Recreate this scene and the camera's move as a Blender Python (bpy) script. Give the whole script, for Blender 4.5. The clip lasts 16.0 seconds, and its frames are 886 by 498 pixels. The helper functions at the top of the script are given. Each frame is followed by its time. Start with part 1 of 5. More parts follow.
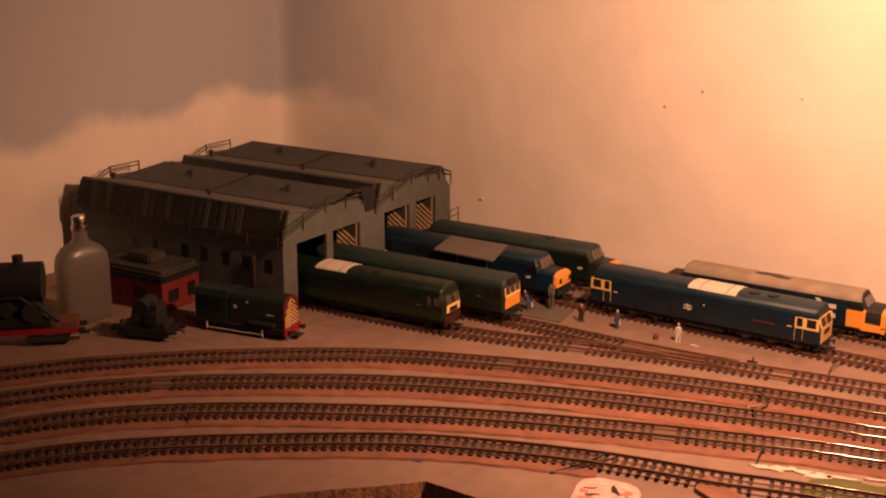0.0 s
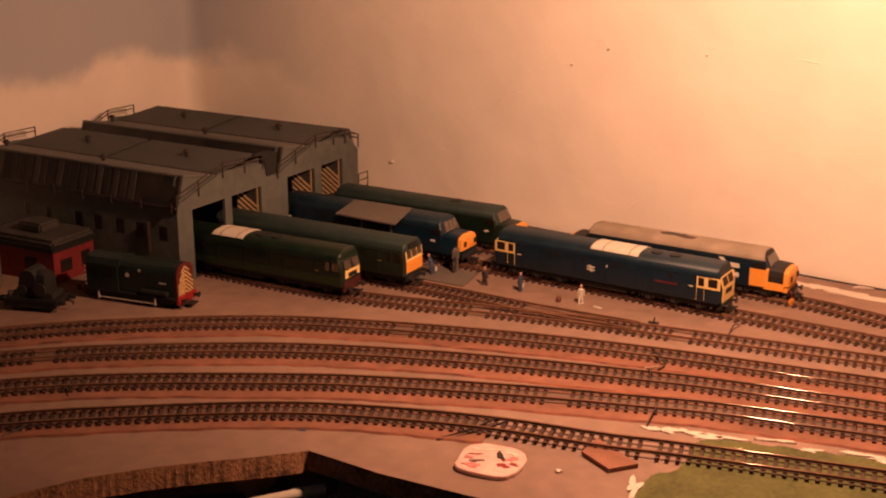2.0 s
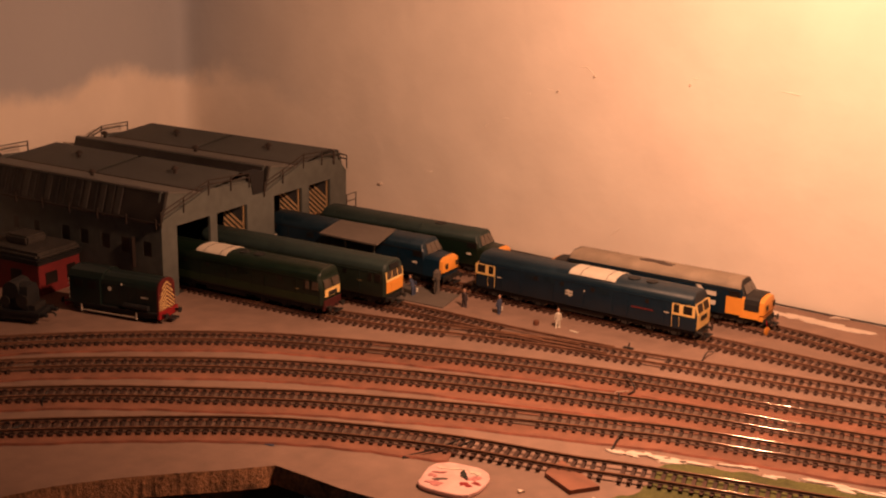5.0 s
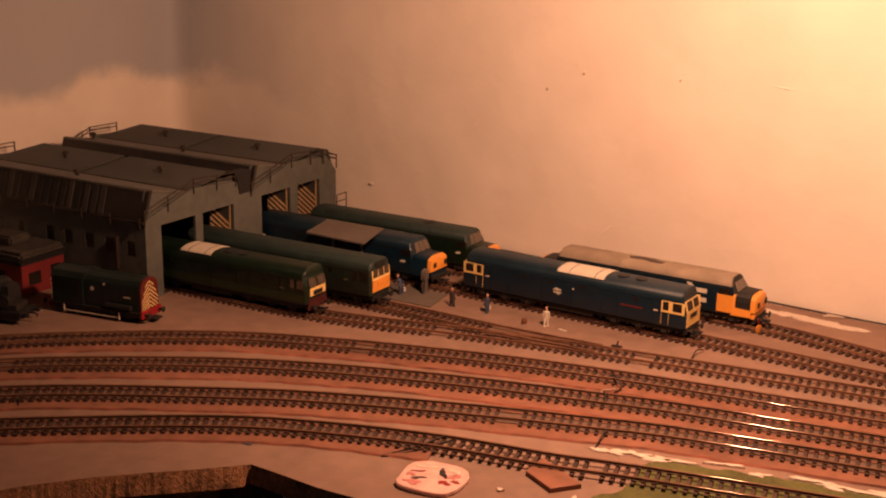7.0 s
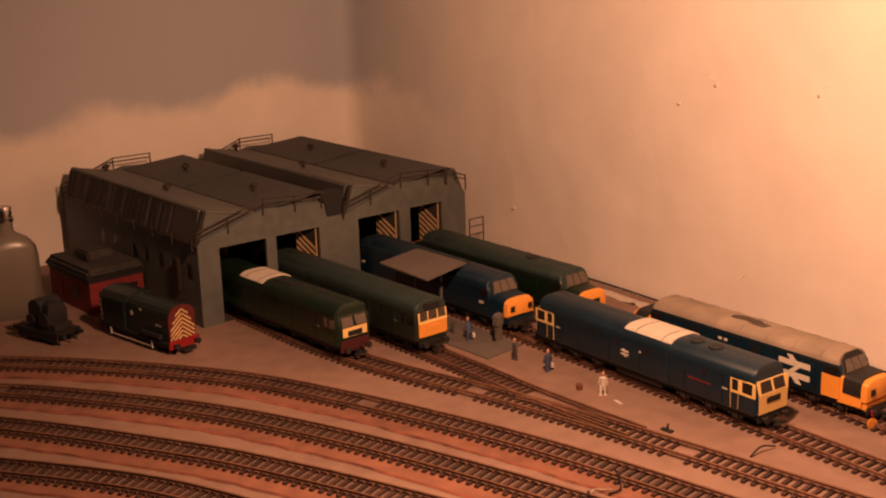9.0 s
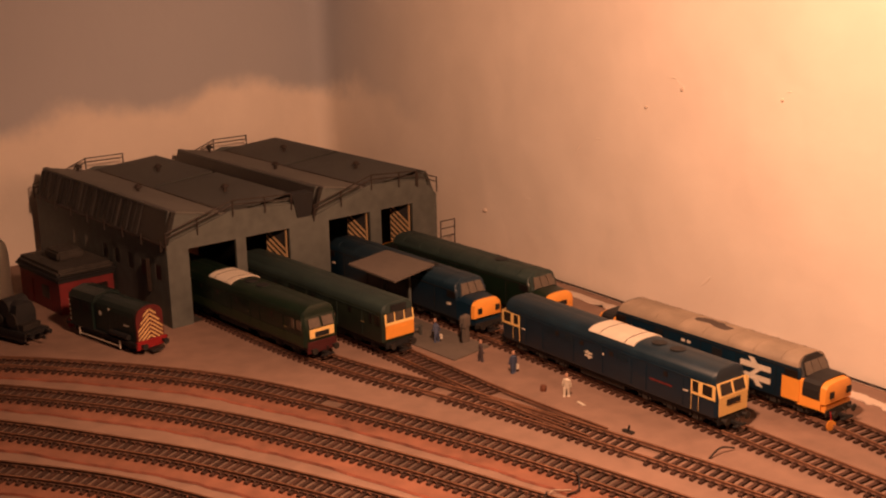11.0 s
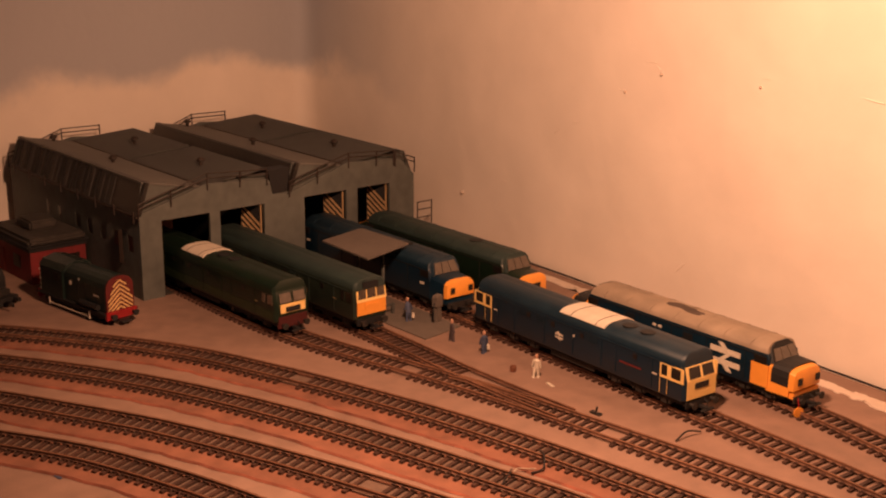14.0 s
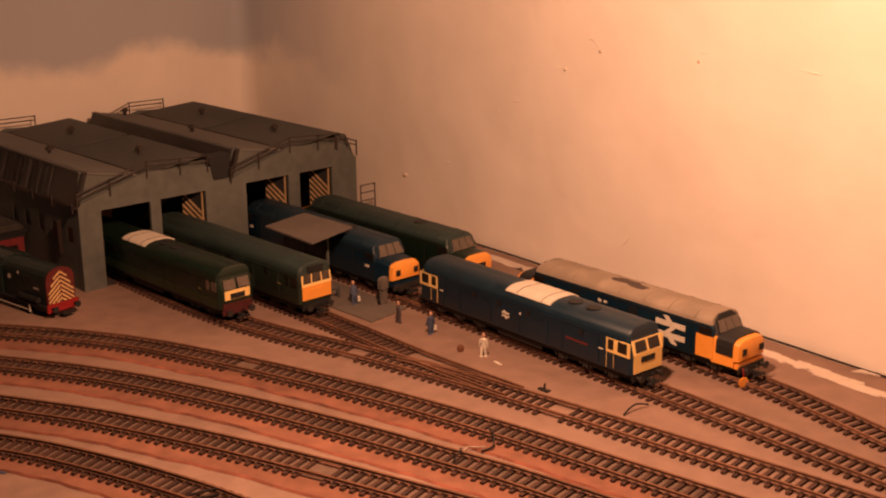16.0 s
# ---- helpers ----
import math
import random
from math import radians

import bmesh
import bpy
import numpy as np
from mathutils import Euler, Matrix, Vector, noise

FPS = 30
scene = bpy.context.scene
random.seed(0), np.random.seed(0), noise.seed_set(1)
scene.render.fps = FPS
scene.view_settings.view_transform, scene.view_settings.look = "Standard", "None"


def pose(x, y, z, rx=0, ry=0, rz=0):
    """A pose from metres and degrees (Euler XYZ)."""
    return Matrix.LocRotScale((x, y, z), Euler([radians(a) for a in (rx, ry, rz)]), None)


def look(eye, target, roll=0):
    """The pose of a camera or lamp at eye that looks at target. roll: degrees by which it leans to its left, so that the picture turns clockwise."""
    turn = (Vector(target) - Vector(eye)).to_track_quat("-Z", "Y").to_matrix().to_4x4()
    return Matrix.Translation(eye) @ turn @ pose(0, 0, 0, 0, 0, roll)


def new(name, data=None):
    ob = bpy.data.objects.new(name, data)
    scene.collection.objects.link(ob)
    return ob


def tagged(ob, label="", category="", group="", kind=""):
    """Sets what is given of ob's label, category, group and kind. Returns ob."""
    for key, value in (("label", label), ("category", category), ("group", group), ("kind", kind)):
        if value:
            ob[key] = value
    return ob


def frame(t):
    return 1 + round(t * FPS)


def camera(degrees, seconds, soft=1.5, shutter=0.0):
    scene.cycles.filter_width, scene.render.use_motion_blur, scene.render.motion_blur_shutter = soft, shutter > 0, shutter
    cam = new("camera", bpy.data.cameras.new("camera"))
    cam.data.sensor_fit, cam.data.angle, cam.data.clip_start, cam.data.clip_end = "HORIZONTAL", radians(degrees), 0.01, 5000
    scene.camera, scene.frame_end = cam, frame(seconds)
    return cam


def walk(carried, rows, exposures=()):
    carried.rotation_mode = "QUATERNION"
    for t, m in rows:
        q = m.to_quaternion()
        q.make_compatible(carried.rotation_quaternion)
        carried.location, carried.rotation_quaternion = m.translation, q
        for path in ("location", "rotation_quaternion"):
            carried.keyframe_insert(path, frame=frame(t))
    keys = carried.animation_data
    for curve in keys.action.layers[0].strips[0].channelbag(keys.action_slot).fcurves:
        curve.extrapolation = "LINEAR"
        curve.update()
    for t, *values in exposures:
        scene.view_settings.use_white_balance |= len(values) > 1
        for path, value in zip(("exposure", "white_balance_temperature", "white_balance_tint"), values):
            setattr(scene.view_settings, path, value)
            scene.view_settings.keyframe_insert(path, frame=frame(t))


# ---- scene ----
LENS = 39.0
cam = camera(LENS, 16.0, soft=2.1)
PATH = [
    (0, (0.79909, -0.98291, 0.41891), (0.28581, -0.16754, 0.15111), 0.24),
    (0.5, (0.79515, -0.97667, 0.41823), (0.28440, -0.16487, 0.13516), 0.09),
    (1, (0.81306, -0.96221, 0.41741), (0.31634, -0.13930, 0.14157), -0.50),
    (1.5, (0.82498, -0.94952, 0.41094), (0.35085, -0.11584, 0.12780), 0.31),
    (2, (0.83127, -0.93407, 0.40764), (0.35415, -0.10538, 0.11500), 0.03),
    (2.5, (0.83654, -0.92892, 0.40397), (0.36198, -0.09857, 0.11188), -0.52),
    (3, (0.83545, -0.93261, 0.40459), (0.36447, -0.10009, 0.11289), -0.95),
    (3.5, (0.85038, -0.93047, 0.40279), (0.37705, -0.09692, 0.11795), -1.04),
    (4, (0.87269, -0.92732, 0.40162), (0.42096, -0.08277, 0.11411), -0.96),
    (4.5, (0.86680, -0.92874, 0.40004), (0.39699, -0.09365, 0.11387), -0.44),
    (5, (0.86305, -0.93058, 0.40849), (0.37642, -0.10096, 0.13480), 1.22),
    (5.2, (0.86706, -0.92812, 0.40345), (0.38089, -0.09682, 0.13404), 0.79),
    (7.3, (0.88010, -0.89628, 0.39422), (0.38143, -0.07137, 0.12804), 0.92),
    (7.5, (0.89187, -0.84034, 0.39301), (0.35923, -0.03530, 0.13183), 0.68),
    (8, (0.95577, -0.60080, 0.37204), (0.27336, 0.08245, 0.11224), 0.28),
    (8.2, (0.97618, -0.55238, 0.37413), (0.24903, 0.07856, 0.10364), -1.28),
    (10.3, (1.03919, -0.53742, 0.37514), (0.27359, 0.05272, 0.11903), -1.89),
    (10.5, (1.03993, -0.53490, 0.37192), (0.28116, 0.06301, 0.11353), -1.76),
    (11, (1.03804, -0.53326, 0.37580), (0.28843, 0.07543, 0.11583), -1.36),
    (11.5, (1.02349, -0.53527, 0.37013), (0.27088, 0.06471, 0.09881), -1.23),
    (12, (1.02940, -0.53134, 0.36621), (0.27927, 0.06804, 0.08684), -1.22),
    (12.5, (1.03491, -0.52364, 0.36676), (0.28557, 0.07989, 0.09431), -1.28),
    (13, (1.03269, -0.52707, 0.36305), (0.28179, 0.07435, 0.09021), -0.40),
    (13.5, (1.03376, -0.53145, 0.36589), (0.28165, 0.07184, 0.10060), 0.47),
    (14, (1.04197, -0.52565, 0.36430), (0.30221, 0.09190, 0.09711), 0.44),
    (14.5, (1.05453, -0.51703, 0.36292), (0.33823, 0.12701, 0.09433), -0.04),
    (15, (1.04527, -0.51914, 0.36307), (0.33313, 0.12802, 0.09096), -0.06),
    (15.5, (1.04284, -0.52134, 0.36519), (0.33381, 0.12937, 0.09344), -0.07),
    (16, (1.04167, -0.52304, 0.36002), (0.33241, 0.12461, 0.08163), -0.47),
]
walk(cam, [(t, look(eye, target, roll)) for t, eye, target, roll in PATH], exposures=((0, 0.06), (3, 0.0), (5, -0.10), (7.5, -0.14), (10.5, -0.05), (16, -0.06)))

# ---- light: one shaded tungsten lamp over the layout, a weak fill lamp for daylight ----
world = bpy.data.worlds.new("room_air")
scene.world = world
world.use_nodes = True
world.node_tree.nodes["Background"].inputs[0].default_value = (0.02, 0.02, 0.025, 1)
world.node_tree.nodes["Background"].inputs[1].default_value = 0.3

LAMP = (0.595, -0.10, 0.460)
spot = bpy.data.lights.new("tungsten_lamp", "SPOT")
spot.energy, spot.color = 21.2, (1.0, 0.485, 0.272)
spot.spot_size, spot.spot_blend, spot.shadow_soft_size = radians(179), 0.66, 0.020
lamp_ob = new("tungsten_lamp", spot)
lamp_ob.matrix_world = look(LAMP, (0.48, 0.35, 0.02))

# unseen area lamp standing in for daylight; the room has no window
fill = bpy.data.lights.new("room_daylight", "AREA")
fill.energy, fill.color, fill.shape, fill.size, fill.size_y = 0.34, (0.70, 0.87, 1.0), "RECTANGLE", 1.2, 0.8
fill_ob = new("room_daylight", fill)
fill_ob.matrix_world = look((0.1, -1.93, 0.75), (-0.2, 0.3, 0.30))


# ---- materials ----
def material(name, colour, rough=0.6, metal=0.0, scale=200.0, vary=0.25, bump=0.15, bump_scale=900.0, coat=0.0, per_object=0.0):
    """Paint or plastic with mottling at two scales and a fine relief."""
    m = bpy.data.materials.new(name)
    m.use_nodes = True
    nt = m.node_tree
    b = nt.nodes["Principled BSDF"]
    geo = nt.nodes.new("ShaderNodeTexCoord")
    n1 = nt.nodes.new("ShaderNodeTexNoise")
    n1.inputs["Scale"].default_value, n1.inputs["Detail"].default_value = scale, 6
    n2 = nt.nodes.new("ShaderNodeTexNoise")
    n2.inputs["Scale"].default_value, n2.inputs["Detail"].default_value = scale / 9, 3
    nt.links.new(geo.outputs["Object"], n1.inputs["Vector"])
    nt.links.new(geo.outputs["Object"], n2.inputs["Vector"])
    add = nt.nodes.new("ShaderNodeMath")
    add.operation = "ADD"
    nt.links.new(n1.outputs[0], add.inputs[0])
    nt.links.new(n2.outputs[0], add.inputs[1])
    ramp = nt.nodes.new("ShaderNodeValToRGB")
    lo, hi = 1 - vary, 1 + vary
    ramp.color_ramp.elements[0].position, ramp.color_ramp.elements[1].position = 0.35, 0.65
    ramp.color_ramp.elements[0].color = (*[c * lo for c in colour], 1)
    ramp.color_ramp.elements[1].color = (*[min(1, c * hi) for c in colour], 1)
    half = nt.nodes.new("ShaderNodeMath")
    half.operation = "MULTIPLY"
    half.inputs[1].default_value = 0.5
    nt.links.new(add.outputs[0], half.inputs[0])
    source = half
    if per_object:
        info = nt.nodes.new("ShaderNodeObjectInfo")
        mix = nt.nodes.new("ShaderNodeMath")
        mix.operation = "MULTIPLY_ADD"
        mix.inputs[1].default_value, mix.inputs[2].default_value = per_object, -per_object / 2
        nt.links.new(info.outputs["Random"], mix.inputs[0])
        tot = nt.nodes.new("ShaderNodeMath")
        nt.links.new(half.outputs[0], tot.inputs[0])
        nt.links.new(mix.outputs[0], tot.inputs[1])
        source = tot
    nt.links.new(source.outputs[0], ramp.inputs[0])
    nt.links.new(ramp.outputs[0], b.inputs["Base Color"])
    rr = nt.nodes.new("ShaderNodeMapRange")
    rr.inputs[3].default_value, rr.inputs[4].default_value = max(0.03, rough - 0.12), min(1, rough + 0.12)
    nt.links.new(n1.outputs[0], rr.inputs[0])
    nt.links.new(rr.outputs[0], b.inputs["Roughness"])
    b.inputs["Metallic"].default_value = metal
    b.inputs["Coat Weight"].default_value = coat
    if bump:
        n3 = nt.nodes.new("ShaderNodeTexNoise")
        n3.inputs["Scale"].default_value, n3.inputs["Detail"].default_value = bump_scale, 4
        nt.links.new(geo.outputs["Object"], n3.inputs["Vector"])
        bp = nt.nodes.new("ShaderNodeBump")
        bp.inputs["Strength"].default_value, bp.inputs["Distance"].default_value = bump, 0.001
        nt.links.new(n3.outputs[0], bp.inputs["Height"])
        nt.links.new(bp.outputs[0], b.inputs["Normal"])
    return m


def glass_material(name, colour, rough=0.05, ior=1.45):
    m = bpy.data.materials.new(name)
    m.use_nodes = True
    b = m.node_tree.nodes["Principled BSDF"]
    b.inputs["Base Color"].default_value = (*colour, 1)
    b.inputs["Transmission Weight"].default_value = 1.0
    b.inputs["Roughness"].default_value, b.inputs["IOR"].default_value = rough, ior
    return m


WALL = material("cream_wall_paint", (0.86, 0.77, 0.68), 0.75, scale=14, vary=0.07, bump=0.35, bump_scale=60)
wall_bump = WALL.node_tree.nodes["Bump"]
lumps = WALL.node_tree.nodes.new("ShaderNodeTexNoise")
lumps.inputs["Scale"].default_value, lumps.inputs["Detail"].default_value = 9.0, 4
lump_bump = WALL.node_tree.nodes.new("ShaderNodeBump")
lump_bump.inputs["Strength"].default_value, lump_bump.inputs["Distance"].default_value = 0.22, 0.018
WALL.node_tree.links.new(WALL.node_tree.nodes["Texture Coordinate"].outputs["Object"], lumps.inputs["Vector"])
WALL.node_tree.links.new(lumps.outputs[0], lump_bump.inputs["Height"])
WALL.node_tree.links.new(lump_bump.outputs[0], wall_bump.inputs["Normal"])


def sky_and_dim_tint(mat, paint):
    """Blue-grey sky tone over the cream above a wandering line, darkened to paint in dim light; thins out along the
    long wall.
    """
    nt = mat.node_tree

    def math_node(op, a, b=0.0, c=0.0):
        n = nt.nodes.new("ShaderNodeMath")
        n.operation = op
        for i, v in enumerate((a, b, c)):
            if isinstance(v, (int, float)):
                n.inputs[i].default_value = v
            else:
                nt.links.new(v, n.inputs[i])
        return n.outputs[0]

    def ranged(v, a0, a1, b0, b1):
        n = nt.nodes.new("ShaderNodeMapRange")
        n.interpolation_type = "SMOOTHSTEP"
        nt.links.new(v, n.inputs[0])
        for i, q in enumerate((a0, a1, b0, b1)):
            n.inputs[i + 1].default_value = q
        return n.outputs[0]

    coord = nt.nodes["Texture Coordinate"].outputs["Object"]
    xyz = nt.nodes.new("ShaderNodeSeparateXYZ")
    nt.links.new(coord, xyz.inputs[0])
    edge_waver = nt.nodes.new("ShaderNodeTexNoise")
    edge_waver.inputs["Scale"].default_value, edge_waver.inputs["Detail"].default_value, edge_waver.inputs["Roughness"].default_value = 5.5, 5, 0.55
    nt.links.new(coord, edge_waver.inputs["Vector"])
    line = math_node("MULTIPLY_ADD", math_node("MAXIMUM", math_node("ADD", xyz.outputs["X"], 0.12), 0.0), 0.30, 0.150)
    lift = math_node("MULTIPLY_ADD", edge_waver.outputs[0], 0.16, -0.08)
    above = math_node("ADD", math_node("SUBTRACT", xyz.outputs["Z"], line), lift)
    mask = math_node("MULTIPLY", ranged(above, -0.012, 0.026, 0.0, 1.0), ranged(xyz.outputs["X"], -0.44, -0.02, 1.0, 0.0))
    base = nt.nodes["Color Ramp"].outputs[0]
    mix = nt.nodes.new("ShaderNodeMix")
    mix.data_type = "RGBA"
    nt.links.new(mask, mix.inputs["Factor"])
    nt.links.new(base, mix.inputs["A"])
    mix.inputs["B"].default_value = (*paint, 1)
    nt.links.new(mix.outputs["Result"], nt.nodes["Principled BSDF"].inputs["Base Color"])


# blue-grey kept dark so the colour carries the weak upper-wall light
sky_and_dim_tint(WALL, (0.385, 0.415, 0.47))
BOARD = material("painted_chipboard", (0.245, 0.156, 0.119), 0.8, scale=60, vary=0.20, bump=0.3, bump_scale=700)
CHIP = material("raw_chipboard_edge", (0.31, 0.145, 0.07), 0.9, scale=330, vary=0.75, bump=1.0, bump_scale=600)
BEDEDGE = material("dark_red_bed_edge", (0.23, 0.080, 0.050), 0.9, scale=60, vary=0.6, bump=0.5)
BEDGREY = material("dirty_grey_bed", (0.140, 0.092, 0.070), 0.9, scale=110, vary=0.3, bump=0.5)
BED = material("red_brown_track_bed", (0.225, 0.096, 0.060), 0.85, scale=70, vary=0.3, bump=0.5, bump_scale=900)
SLEEPER = material("dark_brown_plastic_sleeper", (0.048, 0.021, 0.0135), 0.75, scale=300, vary=0.3, bump=0.2, per_object=0.35)
RAIL = material("painted_rail_side", (0.165, 0.082, 0.051), 0.65, metal=0.0, scale=160, vary=0.35, bump=0)
RAILTOP = material("nickel_silver_rail_top", (0.20, 0.10, 0.062), 0.13, metal=0.12, scale=160, vary=0.3, bump=0)
RAILTOP.node_tree.nodes["Map Range"].inputs[3].default_value = 0.05
RAILTOP.node_tree.nodes["Map Range"].inputs[4].default_value = 0.12
CONCRETE = material("grey_card", (0.12, 0.10, 0.085), 0.85, scale=130, vary=0.18, bump=0.3)
SHEDWALL = material("grey_shed_wall", (0.090, 0.098, 0.090), 0.8, scale=90, vary=0.26, bump=0.3)
SHEDROOF = material("grey_shed_roof", (0.060, 0.062, 0.058), 0.75, scale=60, vary=0.28, bump=0.25)
SHEDTOP = material("pale_grey_roof_strip", (0.120, 0.116, 0.104), 0.75, scale=60, vary=0.2, bump=0.25)
SKIRT = material("grimy_dark_glazing", (0.014, 0.012, 0.011), 0.45, scale=55, vary=0.85, bump=0.3)
SKIRTBAR = material("weathered_glazing_bar", (0.029, 0.026, 0.023), 0.75, scale=120, vary=0.7, bump=0.3, per_object=0.5)
RUST = material("brown_handrail", (0.026, 0.016, 0.012), 0.6, scale=200, vary=0.3)
BLACK = material("black_plastic", (0.009, 0.009, 0.010), 0.65, scale=200, vary=0.3)
UNDER = material("weathered_underframe", (0.017, 0.014, 0.012), 0.7, scale=260, vary=0.5, bump=0.4)
STEEL = material("dull_steel", (0.30, 0.27, 0.24), 0.4, metal=0.8, scale=300, vary=0.2)
GREEN = material("dark_green_loco_paint", (0.0045, 0.0135, 0.0070), 0.42, scale=110, vary=0.2, bump=0.05)
DUSTYGREEN = material("weathered_green_paint", (0.011, 0.0195, 0.0125), 0.55, scale=90, vary=0.3, bump=0.08)
LIME = material("lighter_green_band", (0.013, 0.027, 0.009), 0.45, scale=110, vary=0.2, bump=0.05)
GREENROOF = material("weathered_green_roof", (0.018, 0.034, 0.031), 0.6, scale=90, vary=0.3, bump=0.1)
BLUE = material("rail_blue_loco_paint", (0.0026, 0.0155, 0.0320), 0.40, scale=110, vary=0.18, bump=0.05)
BLUEROOF = material("weathered_blue_roof", (0.0055, 0.0205, 0.0360), 0.5, scale=90, vary=0.3, bump=0.1)
GREYROOF = material("dusty_grey_roof", (0.30, 0.235, 0.175), 0.75, scale=40, vary=0.32, bump=0.1)
SOOT = material("soot_stain", (0.07, 0.05, 0.04), 0.85, scale=120, vary=0.4)
YELLOW = material("warning_yellow", (0.76, 0.31, 0.05), 0.45, scale=120, vary=0.08, bump=0.03)
STRIPE = material("dull_yellow_stripe", (0.36, 0.24, 0.12), 0.6, scale=150, vary=0.2)
CREAM = material("cream_yellow_paint", (0.80, 0.56, 0.21), 0.45, scale=120, vary=0.08, bump=0.03)
DULLCREAM = material("dull_cream_paint", (0.62, 0.44, 0.19), 0.6, scale=150, vary=0.2, bump=0.03)
WHITE = material("off_white_paint", (0.60, 0.54, 0.45), 0.55, scale=150, vary=0.1, bump=0.05)
RED = material("red_paint", (0.24, 0.010, 0.012), 0.5, scale=120, vary=0.2, bump=0.05)
DARKRED = material("dark_red_paint", (0.10, 0.010, 0.010), 0.55, scale=120, vary=0.3, bump=0.05)
REDDIM = material("dull_red_lettering", (0.11, 0.016, 0.016), 0.5, scale=120, vary=0.1)
BRICKRED = material("red_card_wall", (0.15, 0.011, 0.012), 0.7, scale=160, vary=0.25, bump=0.2)
GLASS = material("dark_window_glazing", (0.012, 0.009, 0.008), 0.35, scale=200, vary=0.3, bump=0)
PALEGLASS = material("hazy_window_glazing", (0.085, 0.066, 0.05), 0.2, scale=200, vary=0.3, bump=0, coat=0.5)
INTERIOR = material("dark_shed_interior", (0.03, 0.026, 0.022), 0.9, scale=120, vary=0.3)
DOORBROWN = material("brown_locker", (0.14, 0.05, 0.025), 0.7, scale=120, vary=0.3)
HUTROOF = material("felted_hut_roof", (0.040, 0.034, 0.029), 0.85, scale=160, vary=0.5, bump=0.5)
DIMCREAM = material("dull_cream_transfer", (0.22, 0.16, 0.075), 0.6, scale=200, vary=0.2, bump=0)
PLASTER = material("white_filler", (0.62, 0.52, 0.44), 0.85, scale=160, vary=0.08, bump=0.7, bump_scale=500)
GRASS = material("green_scatter_paint", (0.10, 0.10, 0.028), 0.95, scale=260, vary=0.35, bump=0.8, bump_scale=1400)
CARD = material("pink_white_card", (0.70, 0.43, 0.39), 0.6, scale=120, vary=0.22, bump=0.1)
CLEARGLASS = glass_material("bottle_glass", (0.58, 0.55, 0.49), 0.30)
CLEARGLASS.node_tree.nodes["Principled BSDF"].inputs["Transmission Weight"].default_value = 0.86
PINK = material("smeared_pink_paint", (0.52, 0.20, 0.19), 0.6, scale=200, vary=0.3)
FOIL = material("silver_cap", (0.6, 0.55, 0.5), 0.25, metal=1.0, scale=200, vary=0.2)
WIRE = material("black_wire", (0.015, 0.012, 0.012), 0.4, scale=300, vary=0.2)
PALEWIRE = material("pale_wire", (0.42, 0.35, 0.28), 0.4, scale=300, vary=0.2)
BLUECLOTH = material("blue_overalls", (0.045, 0.060, 0.11), 0.8, scale=300, vary=0.2)
DARKCLOTH = material("dark_clothes", (0.06, 0.045, 0.05), 0.8, scale=300, vary=0.2)
SKIN = material("flesh_paint", (0.45, 0.25, 0.17), 0.7, scale=300, vary=0.1)
BROWNWOOD = material("bare_wood", (0.20, 0.10, 0.05), 0.75, scale=70, vary=0.3, bump=0.3)
FLOOR = material("dark_carpet", (0.006, 0.005, 0.005), 0.95, scale=50, vary=0.4, bump=0.5)
# walls and ceiling out of view, coloured dark to cut bounced light
DIMWALL = material("dark_unseen_wall", (0.13, 0.10, 0.08), 0.9, scale=10, vary=0.1)
CEILING = material("dim_unseen_ceiling", (0.20, 0.17, 0.15), 0.85, scale=10, vary=0.05)


# ---- shape helpers ----
def part(name, bm, mat, parent=None, label="", smooth=False):
    me = bpy.data.meshes.new(name)
    bmesh.ops.recalc_face_normals(bm, faces=bm.faces)
    bm.to_mesh(me)
    bm.free()
    for m in mat if isinstance(mat, (list, tuple)) else [mat]:
        me.materials.append(m)
    if smooth:
        for p in me.polygons:
            p.use_smooth = True
        me.set_sharp_from_angle(angle=radians(35))
    ob = new(name, me)
    if parent:
        ob.parent = parent
    if label:
        ob["label"] = label
    return ob


def thing(name, m, label, category, group="", kind=""):
    ob = new(name)
    ob.empty_display_size = 0.01
    ob.matrix_world = m
    return tagged(ob, label, category, group, kind)


def box(bm, x0, x1, y0, y1, z0, z1, bev=0.0, mat=0):
    v = [bm.verts.new(p) for p in ((x0, y0, z0), (x1, y0, z0), (x1, y1, z0), (x0, y1, z0), (x0, y0, z1), (x1, y0, z1), (x1, y1, z1), (x0, y1, z1))]
    fs = [bm.faces.new([v[i] for i in q]) for q in ((3, 2, 1, 0), (4, 5, 6, 7), (0, 1, 5, 4), (1, 2, 6, 5), (2, 3, 7, 6), (3, 0, 4, 7))]
    for f in fs:
        f.material_index = mat
    if bev:
        edges = list({e for f in fs for e in f.edges})
        for f in bmesh.ops.bevel(bm, geom=edges, offset=bev, segments=2, affect="EDGES")["faces"]:
            f.material_index = mat
    return bm


def B():
    return bmesh.new()


def boxpart(name, dims, mat, parent, label="", bev=0.0003):
    return part(name, box(B(), *dims, bev), mat, parent, label)


def loft(bm, rings, cap=True, mat=0):
    """Rings of equally many 3D points, joined into a skin."""
    vs = [[bm.verts.new(p) for p in r] for r in rings]
    n = len(rings[0])
    for a, b in zip(vs, vs[1:]):
        for i in range(n):
            bm.faces.new((a[i], a[(i + 1) % n], b[(i + 1) % n], b[i])).material_index = mat
    if cap:
        bm.faces.new(vs[0][::-1]).material_index = mat
        bm.faces.new(vs[-1]).material_index = mat
    return bm


